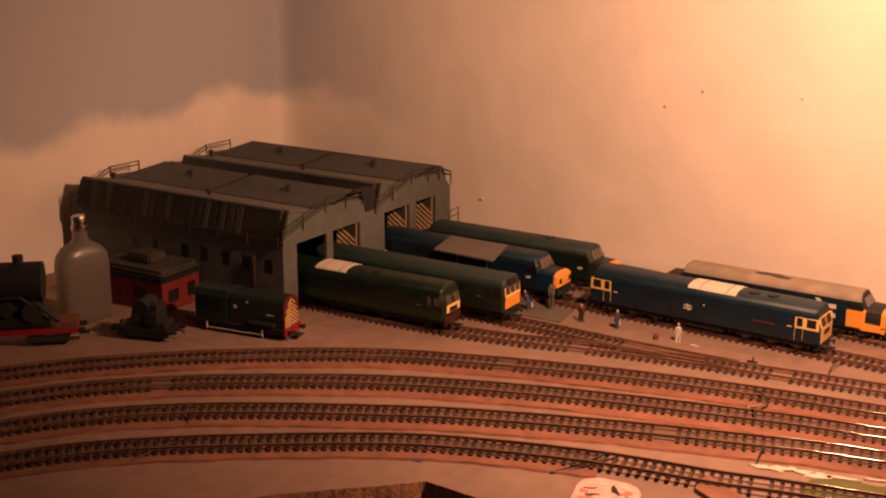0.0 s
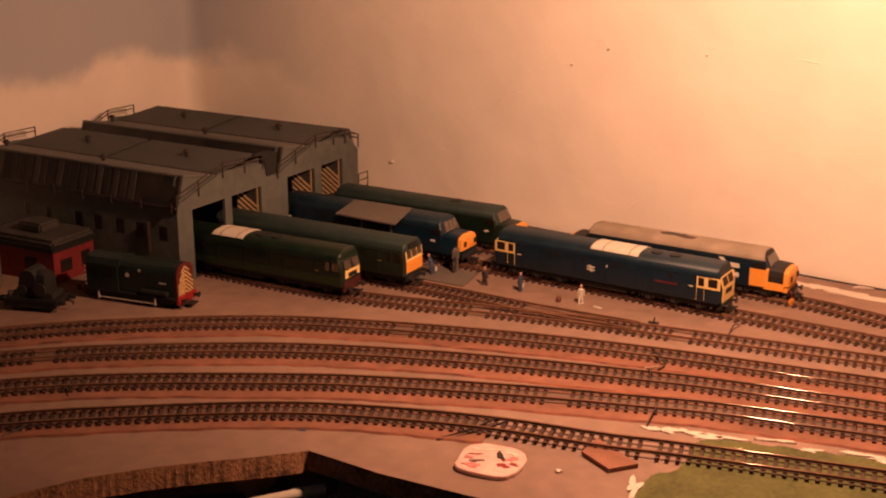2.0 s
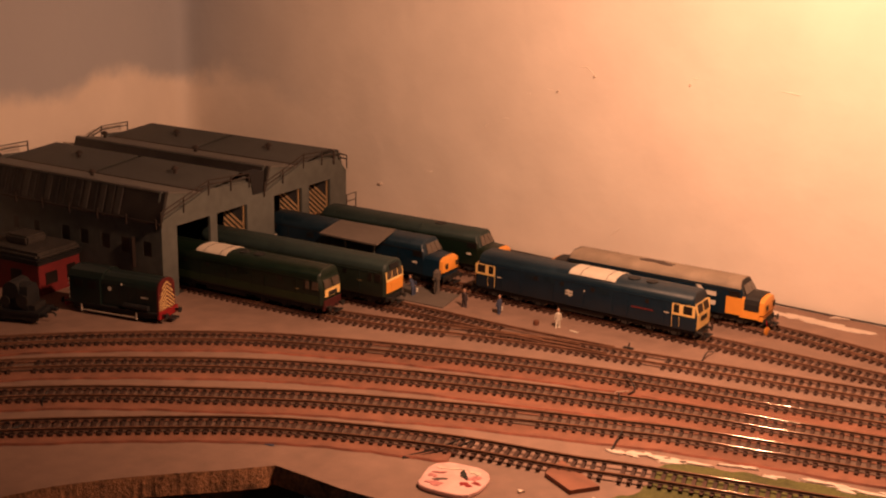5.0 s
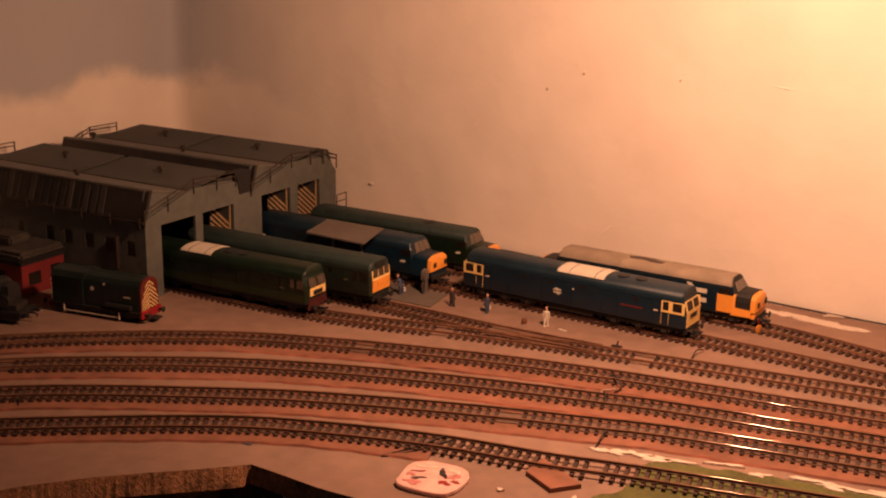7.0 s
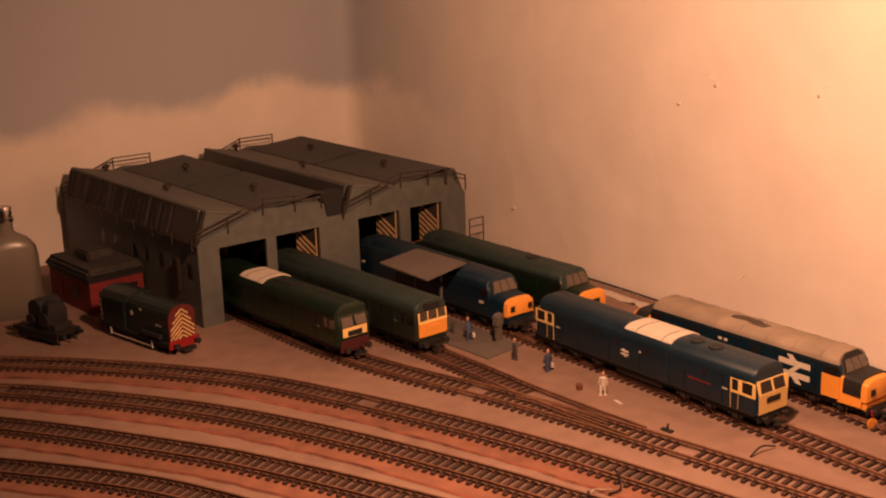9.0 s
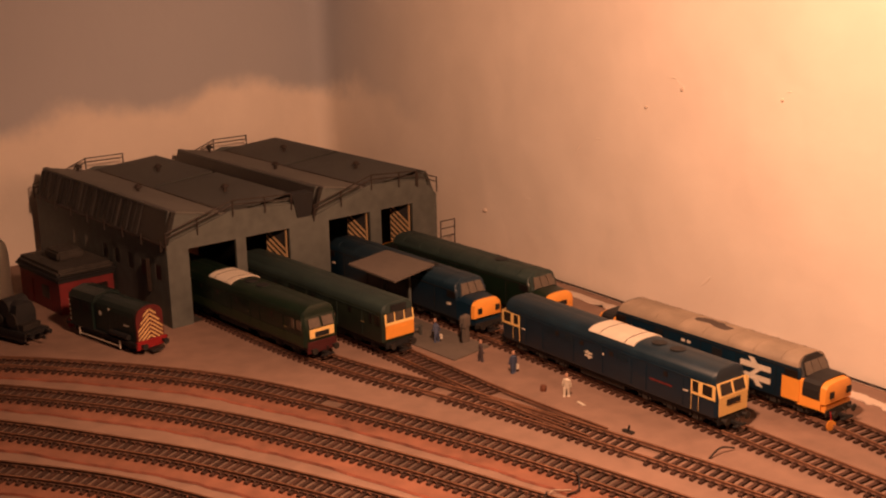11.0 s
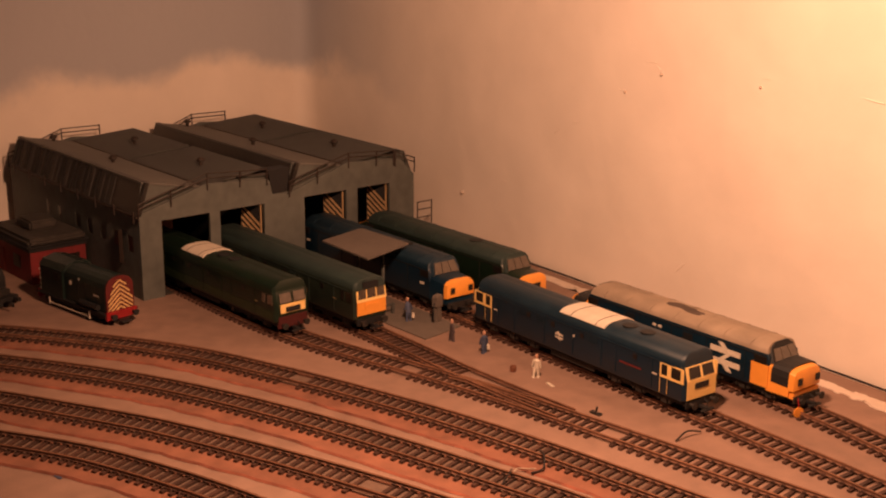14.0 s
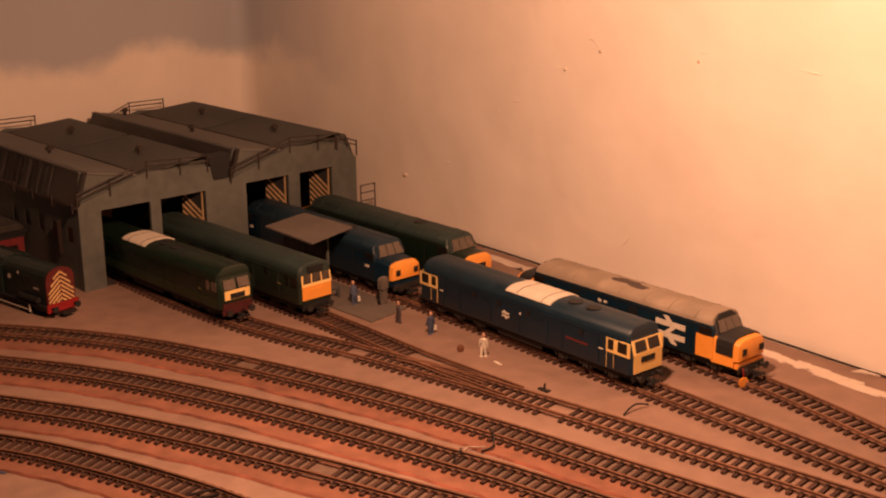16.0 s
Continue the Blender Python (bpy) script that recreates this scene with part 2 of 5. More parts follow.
def extrude_x(bm, profile, x0, x1, mat=0):
    return loft(bm, [[(x, y, z) for y, z in profile] for x in (x0, x1)], mat=mat)


def tube(bm, pts, r, n=6, mat=0):
    pts = [Vector(p) for p in pts]
    rings = []
    for i, p in enumerate(pts):
        d = (pts[min(i + 1, len(pts) - 1)] - pts[max(i - 1, 0)]).normalized()
        a = d.orthogonal().normalized() if abs(d.z) > 0.95 else Vector((0, 0, 1)).cross(d).normalized()
        b = d.cross(a)
        rings.append([p + r * (math.cos(k * math.tau / n) * a + math.sin(k * math.tau / n) * b) for k in range(n)])
    return loft(bm, rings, mat=mat)


def plate(bm, corners, t=0.0005, mat=0):
    """A thin slab with the given outline, raised by t along its normal (both ways)."""
    c = [Vector(p) for p in corners]
    n = (c[1] - c[0]).cross(c[2] - c[0]).normalized() * t
    return loft(bm, [[p - n for p in c], [p + n for p in c]], mat=mat)


def disc(bm, centre, axis, r, depth, n=16, mat=0):
    a = Vector(axis).normalized()
    c = Vector(centre)
    u = a.orthogonal().normalized()
    w = a.cross(u)
    ring = [u * math.cos(k * math.tau / n) + w * math.sin(k * math.tau / n) for k in range(n)]
    return loft(bm, [[c - a * depth / 2 + r * q for q in ring], [c + a * depth / 2 + r * q for q in ring]], mat=mat)


def spline(points, step):
    """A smooth line through a few plan points, at even steps."""
    p = [Vector((*q, 0)) for q in points]
    p = [2 * p[0] - p[1]] + p + [2 * p[-1] - p[-2]]
    dense = []
    for a, b, c, d in zip(p, p[1:], p[2:], p[3:]):
        for k in range(40):
            u = k / 40
            dense.append(0.5 * (2 * b + (c - a) * u + (2 * a - 5 * b + 4 * c - d) * u * u + (3 * b - a - 3 * c + d) * u ** 3))
    dense.append(p[-2])
    out, left = [dense[0]], step
    for a, b in zip(dense, dense[1:]):
        while (b - a).length >= left:
            a = a + (b - a).normalized() * left
            out.append(a)
            left = step
        left -= (b - a).length
    return out


def blob(bm, cx, cy, rx, ry, z, h, seed, turn=0.0, rough=0.35, n=40, mat=0):
    """A flat spill with an uneven outline."""
    rng = random.Random(seed)
    ph = [rng.uniform(0, math.tau) for _ in range(6)]
    ring = []
    for k in range(n):
        a = k * math.tau / n
        r = 1 + rough * sum(math.sin((j + 2) * a + ph[j]) / (j + 1.6) for j in range(6))
        r += rng.uniform(-0.16, 0.16) * (rough > 0.7)
        x, y = rx * r * math.cos(a), ry * r * math.sin(a)
        ring.append((cx + x * math.cos(turn) - y * math.sin(turn), cy + x * math.sin(turn) + y * math.cos(turn)))
    return loft(bm, [[(x, y, z) for x, y in ring], [(cx + (x - cx) * 0.93, cy + (y - cy) * 0.93, z + h) for x, y in ring]], mat=mat)


# ---- the room and the baseboard ----
WALL_TILT = -math.atan(0.068)


def wall_y(x):
    return 0.3645 - 0.068 * x


CORNER = (-0.334, wall_y(-0.334))


def wall_slab(name, a, b, z0, z1, thick, mat, label):
    """An upright slab whose room side runs from a to b in plan, the thickness to its left."""
    a, b = Vector((*a, 0)), Vector((*b, 0))
    d = (b - a).normalized()
    n = Vector((-d.y, d.x, 0)) * thick
    bm = loft(B(), [[Vector((p.x, p.y, z)) for p in (a, b, b + n, a + n)] for z in (z0, z1)])
    return tagged(part(name, bm, mat), label, "wall", kind="structure")


TOP, LOW = 1.45, -0.92
EAST = 2.7
WEST_S = (CORNER[0], CORNER[1] - 2.4)
wall_slab("wall_north", (EAST, wall_y(EAST)), CORNER, LOW, TOP, -0.1, WALL, "uneven cream plaster wall, blue-grey sky tone above with dim light painted in")
wall_slab("wall_west", CORNER, WEST_S, LOW, TOP, -0.1, WALL, "cream plaster end wall, blue-grey sky tone and dim light painted above")
wall_slab("wall_south", (WEST_S[0], -2.0), (EAST, -2.0), LOW, TOP, -0.1, DIMWALL, "plain unseen wall closing the room, dark brown to cut bounced light")
wall_slab("wall_east", (EAST, -2.0), (EAST, wall_y(EAST)), LOW, TOP, -0.1, DIMWALL, "plain unseen wall closing the room, dark brown to cut bounced light")
tagged(part("floor", box(B(), -0.8, EAST + 0.1, -2.1, 0.6, LOW - 0.05, LOW), FLOOR), "dark carpeted floor under the layout", "floor", kind="structure")
tagged(part("ceiling", box(B(), -0.8, EAST + 0.1, -2.1, 0.6, TOP, TOP + 0.05), CEILING), "plain unseen ceiling closing the room, dim to cut bounced light", "ceiling", kind="structure")

# soft plastered inside corner
d1, d2 = Vector((1, -0.068)).normalized(), Vector((0.0, -1.0))
cn = Vector(CORNER)
arc = [cn + d1 * 0.030 * (1 - u) ** 2 + d2 * 0.024 * u ** 2 for u in [k / 8 for k in range(9)]]
foot = [cn + (d1 + d2) * -0.01] + arc
tagged(part("corner_trim", loft(B(), [[(p.x, p.y, z) for p in foot] for z in (LOW, TOP - 0.002)]), WALL, smooth=True), "softly rounded plaster in the wall corner", "wall", kind="structure")

GAP = 0.005
bm = B()
edge_arc = [tuple(p.xy) for p in spline([(0.333, -0.264), (0.308, -0.289), (0.284, -0.311), (0.261, -0.333), (0.240, -0.356), (0.216, -0.388), (0.185, -0.46), (0.16, -0.60)], 0.003)]
rng = random.Random(4)
edge_arc = [(x + rng.uniform(-0.0004, 0.0004), y + rng.uniform(-0.0004, 0.0004)) for x, y in edge_arc]
outline = [(CORNER[0] - 0.002, CORNER[1] - GAP), (EAST - 0.01, wall_y(EAST) - GAP), (EAST - 0.01, -0.12), (1.3, -0.21), (0.46, -0.266), (0.395, -0.2685), (0.357, -0.2655)] + edge_arc
outline += [(-0.2, -1.2), (WEST_S[0] + 0.004, -1.2), (CORNER[0] + 0.004, CORNER[1] - 0.35)]
slope = {p: 0.0055 for p in edge_arc[2:]}
lower = [(x + 0.7 * slope.get((x, y), 0.0) + rng.uniform(-0.0004, 0.0004), y - 0.7 * slope.get((x, y), 0.003) - rng.uniform(0.0, 0.0006)) for x, y in outline]
vs = [bm.verts.new((x, y, 0)) for x, y in outline]
bm.faces.new(vs)
vb = [bm.verts.new((x, y, -0.0145)) for x, y in lower]
bm.faces.new(vb[::-1])
for i in range(len(vs)):
    j = (i + 1) % len(vs)
    bm.faces.new((vs[i], vb[i], vb[j], vs[j])).material_index = 1
tagged(part("ground", bm, [BOARD, CHIP]), "buff painted chipboard baseboard with a sawn edge", "baseboard", kind="structure")

# wooden brace and pale rod seen in the well
brace = thing("wooden_brace", pose(0.297, -0.283, -0.0165, 0, 0, 36), "bare wooden brace under the sawn board edge", "brace")
part("batten", box(B(), -0.10, 0.06, 0.012, 0.036, -0.030, 0.0, 0.001), BROWNWOOD, brace)
part("gusset", loft(B(), [[(-0.024, s, -0.0005), (0.022, s, -0.0005), (0.0, s, -0.030)] for s in (0.0, 0.0115)]), BROWNWOOD, brace)
rod = part("white_rod", tube(B(), [(0.24, -0.38, -0.0450), (0.29, -0.32, -0.0345), (0.325, -0.279, -0.0318), (0.337, -0.265, -0.0308), (0.3405, -0.261, -0.0306), (0.342, -0.259, -0.0305)], 0.0043, 12), WHITE, smooth=True)
tagged(rod, "off-white rounded rod end below the board", "rod")
rack = thing("rod_rest", pose(0.285, -0.330, -0.0395, 0, 0, 49), "dark box standing in the well under the board", "box")
part("case", box(B(), -0.09, 0.055, -0.045, 0.045, -0.12, -0.001, 0.002), BLACK, rack)
part("lid", box(B(), -0.092, 0.030, -0.047, 0.047, -0.012, -0.004, 0.001), UNDER, rack)


# ---- track ----
PITCH, GAUGE, RAIL_TOP = 0.0074, 0.0200, 0.0052
sleeper_mesh = None


def sleeper_data():
    bm = box(B(), -0.00145, 0.00145, -0.0156, 0.0156, 0.0, 0.0018, 0.0)
    for s in (-1, 1):
        box(bm, -0.0013, 0.0013, s * GAUGE / 2 - 0.0021, s * GAUGE / 2 + 0.0021, 0.0018, 0.0030)
    me = bpy.data.meshes.new("sleeper")
    bm.to_mesh(me)
    bm.free()
    me.materials.append(SLEEPER)
    return me


def offset_line(line, off):
    out = []
    for i, p in enumerate(line):
        d = (line[min(i + 1, len(line) - 1)] - line[max(i - 1, 0)]).normalized()
        out.append(p + Vector((-d.y, d.x, 0)) * off)
    return out


def sweep(bm, line, profile):
    rings = []
    for i, p in enumerate(line):
        d = (line[min(i + 1, len(line) - 1)] - line[max(i - 1, 0)]).normalized()
        n = Vector((-d.y, d.x, 0))
        rings.append([p + n * a + Vector((0, 0, z)) for a, z in profile])
    return loft(bm, rings)


RAIL_HALF = [(0.0012, 0.0022), (0.0012, 0.0027), (0.0004, 0.003), (0.0004, 0.0043), (0.0008, 0.0045), (0.00078, 0.00478), (0.00045, 0.00508), (0.00015, 0.0052)]
RAIL_PROFILE = RAIL_HALF + [(-a, z) for a, z in RAIL_HALF[::-1]]
TRACKS = {}


def rail_mesh(line):
    bm = sweep(B(), line, RAIL_PROFILE)
    for f in bm.faces:
        f.normal_update()
        if abs(f.normal.z) > 0.25 and f.calc_center_median().z > 0.0048:
            f.material_index = 1
    return bm


TRACK_ROOTS = []


def track(points, label, z=0.0, gaps=(), sleepers=True, skip=None):
    global sleeper_mesh
    sleeper_mesh = sleeper_mesh or sleeper_data()
    root = thing("railway_track", pose(0, 0, z), label, "track", "model railway tracks")
    TRACK_ROOTS.append(root)
    line = spline(points, PITCH)
    TRACKS[label] = line
    for s in (-1, 1):
        part("rail", rail_mesh(offset_line(line, s * GAUGE / 2)), [RAIL, RAILTOP], root, smooth=True)
    rng = random.Random(len(line))
    for i, p in enumerate(line[:-1]):
        if any((p - Vector((*g, 0))).length < 0.0066 for g in gaps) or (skip and skip(p)):
            continue
        d = line[i + 1] - p
        ob = new("sleeper", sleeper_mesh)
        ob.parent = root
        ob.matrix_basis = Matrix.LocRotScale(p, Euler((0, 0, math.atan2(d.y, d.x) + rng.uniform(-0.02, 0.02))), None)
    return line


def bed(points, a, b, label, h=0.0016):
    line = spline(points, 0.012)
    rng = random.Random(7)
    w = [(a + rng.uniform(-0.0012, 0.0012), b + rng.uniform(-0.0012, 0.0012)) for _ in line]
    rings = []
    for i, p in enumerate(line):
        d = (line[min(i + 1, len(line) - 1)] - line[max(i - 1, 0)]).normalized()
        n = Vector((-d.y, d.x, 0))
        rings.append([p + n * q + Vector((0, 0, z)) for q, z in ((w[i][0] - 0.0013, 0.0002), (w[i][1] + 0.0013, 0.0002), (w[i][1], h), (0.0095, h), (-0.0095, h), (w[i][0], h))])
    bm = loft(B(), rings)
    for n, f in enumerate(bm.faces):
        f.normal_update()
        f.material_index = (2 if n % 6 == 3 else 0) if abs(f.normal.z) > 0.9 else 1
    return tagged(part("trackbed", bm, [BED, BEDEDGE, BEDGREY]), label, "trackbed", kind="structure")


M1 = [(-0.22, -0.47), (-0.109, -0.295), (-0.040, -0.213), (0.045, -0.139), (0.146, -0.072), (0.240, -0.033), (0.337, -0.002), (0.437, 0.023), (0.575, 0.046), (0.95, 0.098)]
M2 = [(-0.17, -0.51), (-0.060, -0.335), (0.005, -0.257), (0.091, -0.188), (0.207, -0.118), (0.338, -0.066), (0.489, -0.024), (0.605, -0.0005), (0.95, 0.048)]
M3 = [(-0.11, -0.54), (-0.009, -0.376), (0.053, -0.302), (0.135, -0.239), (0.248, -0.174), (0.303, -0.147), (0.402, -0.108), (0.510, -0.073), (0.616, -0.046), (0.95, 0.008)]
M4 = [(-0.05, -0.57), (0.043, -0.418), (0.102, -0.350), (0.177, -0.290), (0.272, -0.226), (0.342, -0.194), (0.430, -0.166), (0.517, -0.150), (0.602, -0.130), (0.95, -0.060)]
for pts, lab in ((M1, "inner"), (M2, "second"), (M3, "third")):
    bed(pts, -0.0270, 0.0165, f"red-brown painted cork bed under the {lab} main track")
bed(M4[:7], -0.0255, 0.0170, "red-brown painted cork bed under the outer main track")
BEDZ = 0.0016
track(M1, "curved main line track beside the shed yard", BEDZ, gaps=((0.2645, -0.0239),))
track(M2, "second curved main line track with dark sleepers", BEDZ, gaps=((0.0276, -0.2308), (0.033, -0.226)))
track(M3, "third curved main line track with a rail joint", BEDZ, gaps=((0.4541, -0.090),))
track(M4, "outer curved main line track crossing the green patch", BEDZ, gaps=((0.548, -0.142),))
T1 = [(-0.30, 0.026), (0.0, 0.026), (0.10, 0.0265), (0.175, 0.032), (0.245, 0.0445), (0.304, 0.0600), (0.385, 0.0765), (0.454, 0.0868), (0.52, 0.096), (0.60, 0.1065), (0.685, 0.117), (0.95, 0.146)]
T2 = [(-0.30, 0.087), (0.0, 0.087), (0.10, 0.088), (0.20, 0.0895), (0.27, 0.0885), (0.33, 0.0865), (0.385, 0.0870), (0.454, 0.0900)]
T3 = [(-0.30, 0.186), (0.0, 0.186), (0.10, 0.1845), (0.22, 0.1815), (0.38, 0.1745), (0.51, 0.168), (0.60, 0.1645), (0.70, 0.160), (0.95, 0.157)]
T4 = [(-0.30, 0.244), (0.0, 0.243), (0.15, 0.242), (0.30, 0.2430), (0.40, 0.2430), (0.48, 0.2410), (0.565, 0.2345), (0.62, 0.225), (0.68, 0.2120), (0.80, 0.190), (0.95, 0.177)]
track(T1, "siding track from the first shed door through the turnout", gaps=((0.4895, 0.0925), (0.3008, 0.0590)))
track(T2, "siding track from the second shed door joining the turnout", skip=lambda p: p.x > 0.335)
track(T3, "siding track from the third shed door", gaps=())
track(T4, "siding track beside the wall curving gently")
motor = thing("point_lever", pose(0.455, 0.113, 0.0), "small dark turnout lever beside the siding track", "lever")
boxpart("base", (-0.005, 0.005, -0.002, 0.002, 0, 0.0015), UNDER, motor)
part("handle", tube(B(), [(0, 0, 0.001), (0.001, 0.0, 0.006)], 0.0008), BLACK, motor)
rail_b = TRACK_ROOTS[-3]
for pts in ([(0.30, 0.0685), (0.345, 0.0785), (0.37, 0.080)], [(0.335, 0.0715), (0.38, 0.0835), (0.42, 0.0875)], [(0.31, 0.0780), (0.35, 0.0770), (0.385, 0.0800)]):
    part("blade", rail_mesh(spline(pts, 0.006)), [RAIL, RAILTOP], rail_b)


# ---- the engine shed ----
shed = thing("engine_shed", pose(0, 0, 0), "grey two-bay model engine shed with striped doors and roof railings", "building")
BACKX = -0.311
H0, WT = 0.083, 0.003


def shed_profile(y0):
    """Front gable outline of one bay, from its near eave."""
    return [(y0, H0), (y0 + 0.072, 0.1035), (y0 + 0.140, 0.0985), (y0 + 0.1645, 0.0815)]


def gable(x0, x1, doors):
    bm = B()
    prof = shed_profile(-0.0225) + shed_profile(0.143)
    prof = prof[:3] + [(0.1215, 0.0950), (0.143, 0.0815)] + prof[5:7] + [(0.302, 0.0800)]
    DOOR = 0.0745
    edge = [(-0.0225, 0.0)]
    for p, q in doors:
        edge += [(p, 0.0), (p, DOOR), (q, DOOR), (q, 0.0)]
    edge += [(0.302, 0.0)] + prof[::-1]
    extrude_x(bm, edge, x0, x1)
    return bm


DOORS = ((0.0, 0.0515), (0.0625, 0.1128), (0.160, 0.2125), (0.2265, 0.2690))
part("front_wall", gable(-WT, 0.0, DOORS), SHEDWALL, shed)
part("back_wall", gable(BACKX, BACKX + WT, ()), SHEDWALL, shed)
# near side wall with its window openings
WINS = [(-0.214, 0.0080, 0.0130), (-0.182, 0.0080, 0.0130)] + [(x, 0.0115, 0.0155) for x in (-0.1375, -0.110, -0.079, -0.051, -0.0205)]
bm = B()
xs = BACKX + WT
WZ = 0.0515
for cx, w, h in WINS:
    box(bm, xs, cx - w / 2, -0.0225, -0.0195, 0, H0)
    box(bm, cx - w / 2, cx + w / 2, -0.0225, -0.0195, 0, WZ - h / 2)
    box(bm, cx - w / 2, cx + w / 2, -0.0225, -0.0195, WZ + h / 2, H0)
    xs = cx + w / 2
box(bm, xs, -WT, -0.0225, -0.0195, 0, H0)
bmesh.ops.remove_doubles(bm, verts=bm.verts, dist=0.00002)
part("side_wall", bm, SHEDWALL, shed, "grey side wall with small window openings")
boxpart("side_wall", (BACKX + WT, -WT, 0.299, 0.302, 0, 0.080), SHEDWALL, shed, bev=0)
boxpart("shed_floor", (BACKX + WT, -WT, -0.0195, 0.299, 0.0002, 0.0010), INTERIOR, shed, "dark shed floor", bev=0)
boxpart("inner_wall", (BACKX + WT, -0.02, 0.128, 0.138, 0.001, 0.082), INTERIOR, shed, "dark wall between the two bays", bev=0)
for cx, w, h in WINS:
    win = part("window", box(B(), cx - w / 2, cx + w / 2, -0.0223, -0.0216, WZ - h / 2, WZ + h / 2), GLASS, shed, "dark window pane")
for y0 in (-0.0225, 0.143):
    # dark glazed upper side with upright glazing bars on the near side of each bay
    near = y0 < 0.1
    x_a, x_b = BACKX + 0.010, 0.0
    lo_y, hi_y, lo_z, hi_z = y0 - 0.002, y0 + 0.0085, 0.0815, 0.1125 if near else 0.1105
    slope = (hi_y - lo_y) / (hi_z - lo_z)
    skirt = part("skirt", extrude_x(B(), [(lo_y, lo_z), (hi_y, hi_z), (hi_y + 0.004, hi_z), (lo_y + 0.004, lo_z)], x_a, x_b), SKIRT, shed, "dark glazed upper side" if near else "dark valley upstand")
    rng = random.Random(17)
    for k in range(22 if near else 0):
        x = x_a + 0.0025 + (x_b - x_a - 0.006) * k / 26
        w = 0.0030 + rng.uniform(-0.0009, 0.0009)
        z0, z1 = lo_z + 0.001 + rng.uniform(0, 0.002), hi_z - rng.uniform(0.0005, 0.003)
        bar = loft(B(), [[(x - w, lo_y + slope * (z - lo_z) - q, z), (x + w, lo_y + slope * (z - lo_z) - q, z), (x + w, lo_y + slope * (z - lo_z) + 0.0005, z), (x - w, lo_y + slope * (z - lo_z) + 0.0005, z)] for z, q in ((z0, 0.0012), (z1, 0.0010))])
        part("glazing_bar", bar, SKIRTBAR, skirt)
    for k in range(8 if near else 0):
        x = x_a + 0.012 + (x_b - x_a - 0.016) * k / 7
        part("bracket", box(B(), x - 0.0008, x + 0.0008, lo_y - 0.0024, lo_y - 0.0010, lo_z - 0.0060, lo_z + 0.0045), RUST, skirt)
    part("glazing_rail", extrude_x(B(), [(lo_y - 0.0014, lo_z - 0.0016), (lo_y - 0.0012, lo_z + 0.0006), (lo_y + 0.001, lo_z + 0.0006), (lo_y + 0.001, lo_z - 0.0016)], x_a, x_b), RUST, skirt)
    # the roof: a shallow strip falling inwards, then two panels rising to the ridge
    tr_y, rg_y = y0 + 0.071, y0 + 0.1475
    part("roof_strip", loft(B(), [[(x, y0 + 0.0065, hi_z + 0.0003), (x, tr_y, 0.1000), (x, tr_y, 0.0985), (x, y0 + 0.0065, hi_z - 0.0015)] for x in (BACKX + 0.012, -0.004)]), SHEDTOP, shed, "paler grey roof strip")
    part("ridge_trim", loft(B(), [[(x, tr_y - 0.0013, 0.1001), (x, tr_y + 0.0009, 0.1003), (x, tr_y + 0.0009, 0.1012), (x, tr_y - 0.0013, 0.1010)] for x in (BACKX + 0.012, -0.004)]), RUST, shed)
    for xa, xb, ta, tb in ((BACKX + 0.004, -0.1722, -0.003, 0.0), (-0.1648, -0.018, 0.0, 0.012)):
        bm = loft(B(), [[(xa + ta * (1 - f), y, z), (xb + tb * (1 - f), y, z), (xb + tb * (1 - f), y, z - 0.0015), (xa + ta * (1 - f), y, z - 0.0015)] for f, y, z in ((0, tr_y, 0.1000), (1, rg_y, 0.1062))])
        part("roof_panel", bm, SHEDROOF, shed)
        vent_x = (xa + xb) / 2
        for vy, vz, dx in ((tr_y + 0.040, 0.1032, 0.0), (tr_y - 0.030, 0.1050, 0.055)):
            bm = B()
            disc(bm, (vent_x - dx + 0.01, vy, vz + 0.002), (0, 0, 1), 0.0020, 0.006, 10)
            loft(bm, [[(vent_x - dx + 0.01 + r * math.cos(a * math.tau / 10), vy + r * math.sin(a * math.tau / 10), z) for a in range(10)] for r, z in ((0.0030, vz + 0.0040), (0.0046, vz + 0.0050), (0.0044, vz + 0.0060), (0.0018, vz + 0.0085))])
            part("vent", bm, RUST, shed, "small mushroom roof vent")
    part("roof_joint", loft(B(), [[(-0.1745, y, z - 0.0045), (-0.1625, y, z - 0.0045), (-0.1625, y, z - 0.0018), (-0.1745, y, z - 0.0018)] for y, z in ((tr_y + 0.001, 0.1001), (rg_y - 0.0005, 0.1062))]), BLACK, shed, "dark joint between roof panels")
    ends = [(rg_y, 0.1062), (rg_y + 0.0015, 0.1056), (y0 + 0.1645, 0.0815), (y0 + 0.158, 0.0815)] if y0 < 0.1 else [(rg_y, 0.1062), (rg_y + 0.0015, 0.1056), (0.3025, 0.0800), (0.296, 0.0800)]
    part("roof_side", extrude_x(B(), ends, BACKX + 0.010, -0.004), SHEDROOF, shed)
    part("roof_front", extrude_x(B(), [(y0 + 0.0005, 0.0815), (y0 + 0.158, 0.0825), (rg_y, 0.1050), (tr_y, 0.0988), (y0 + 0.0068, 0.1112)], -0.0075, -0.0055), SHEDWALL, shed)
    part("roof_end", loft(B(), [[(x, y0 + 0.004, 0.083), (x, tr_y, 0.0985), (x, rg_y, 0.1045), (x, y0 + 0.158, 0.083)] for x in (BACKX + 0.012, BACKX + 0.0135)]), SHEDROOF, shed)

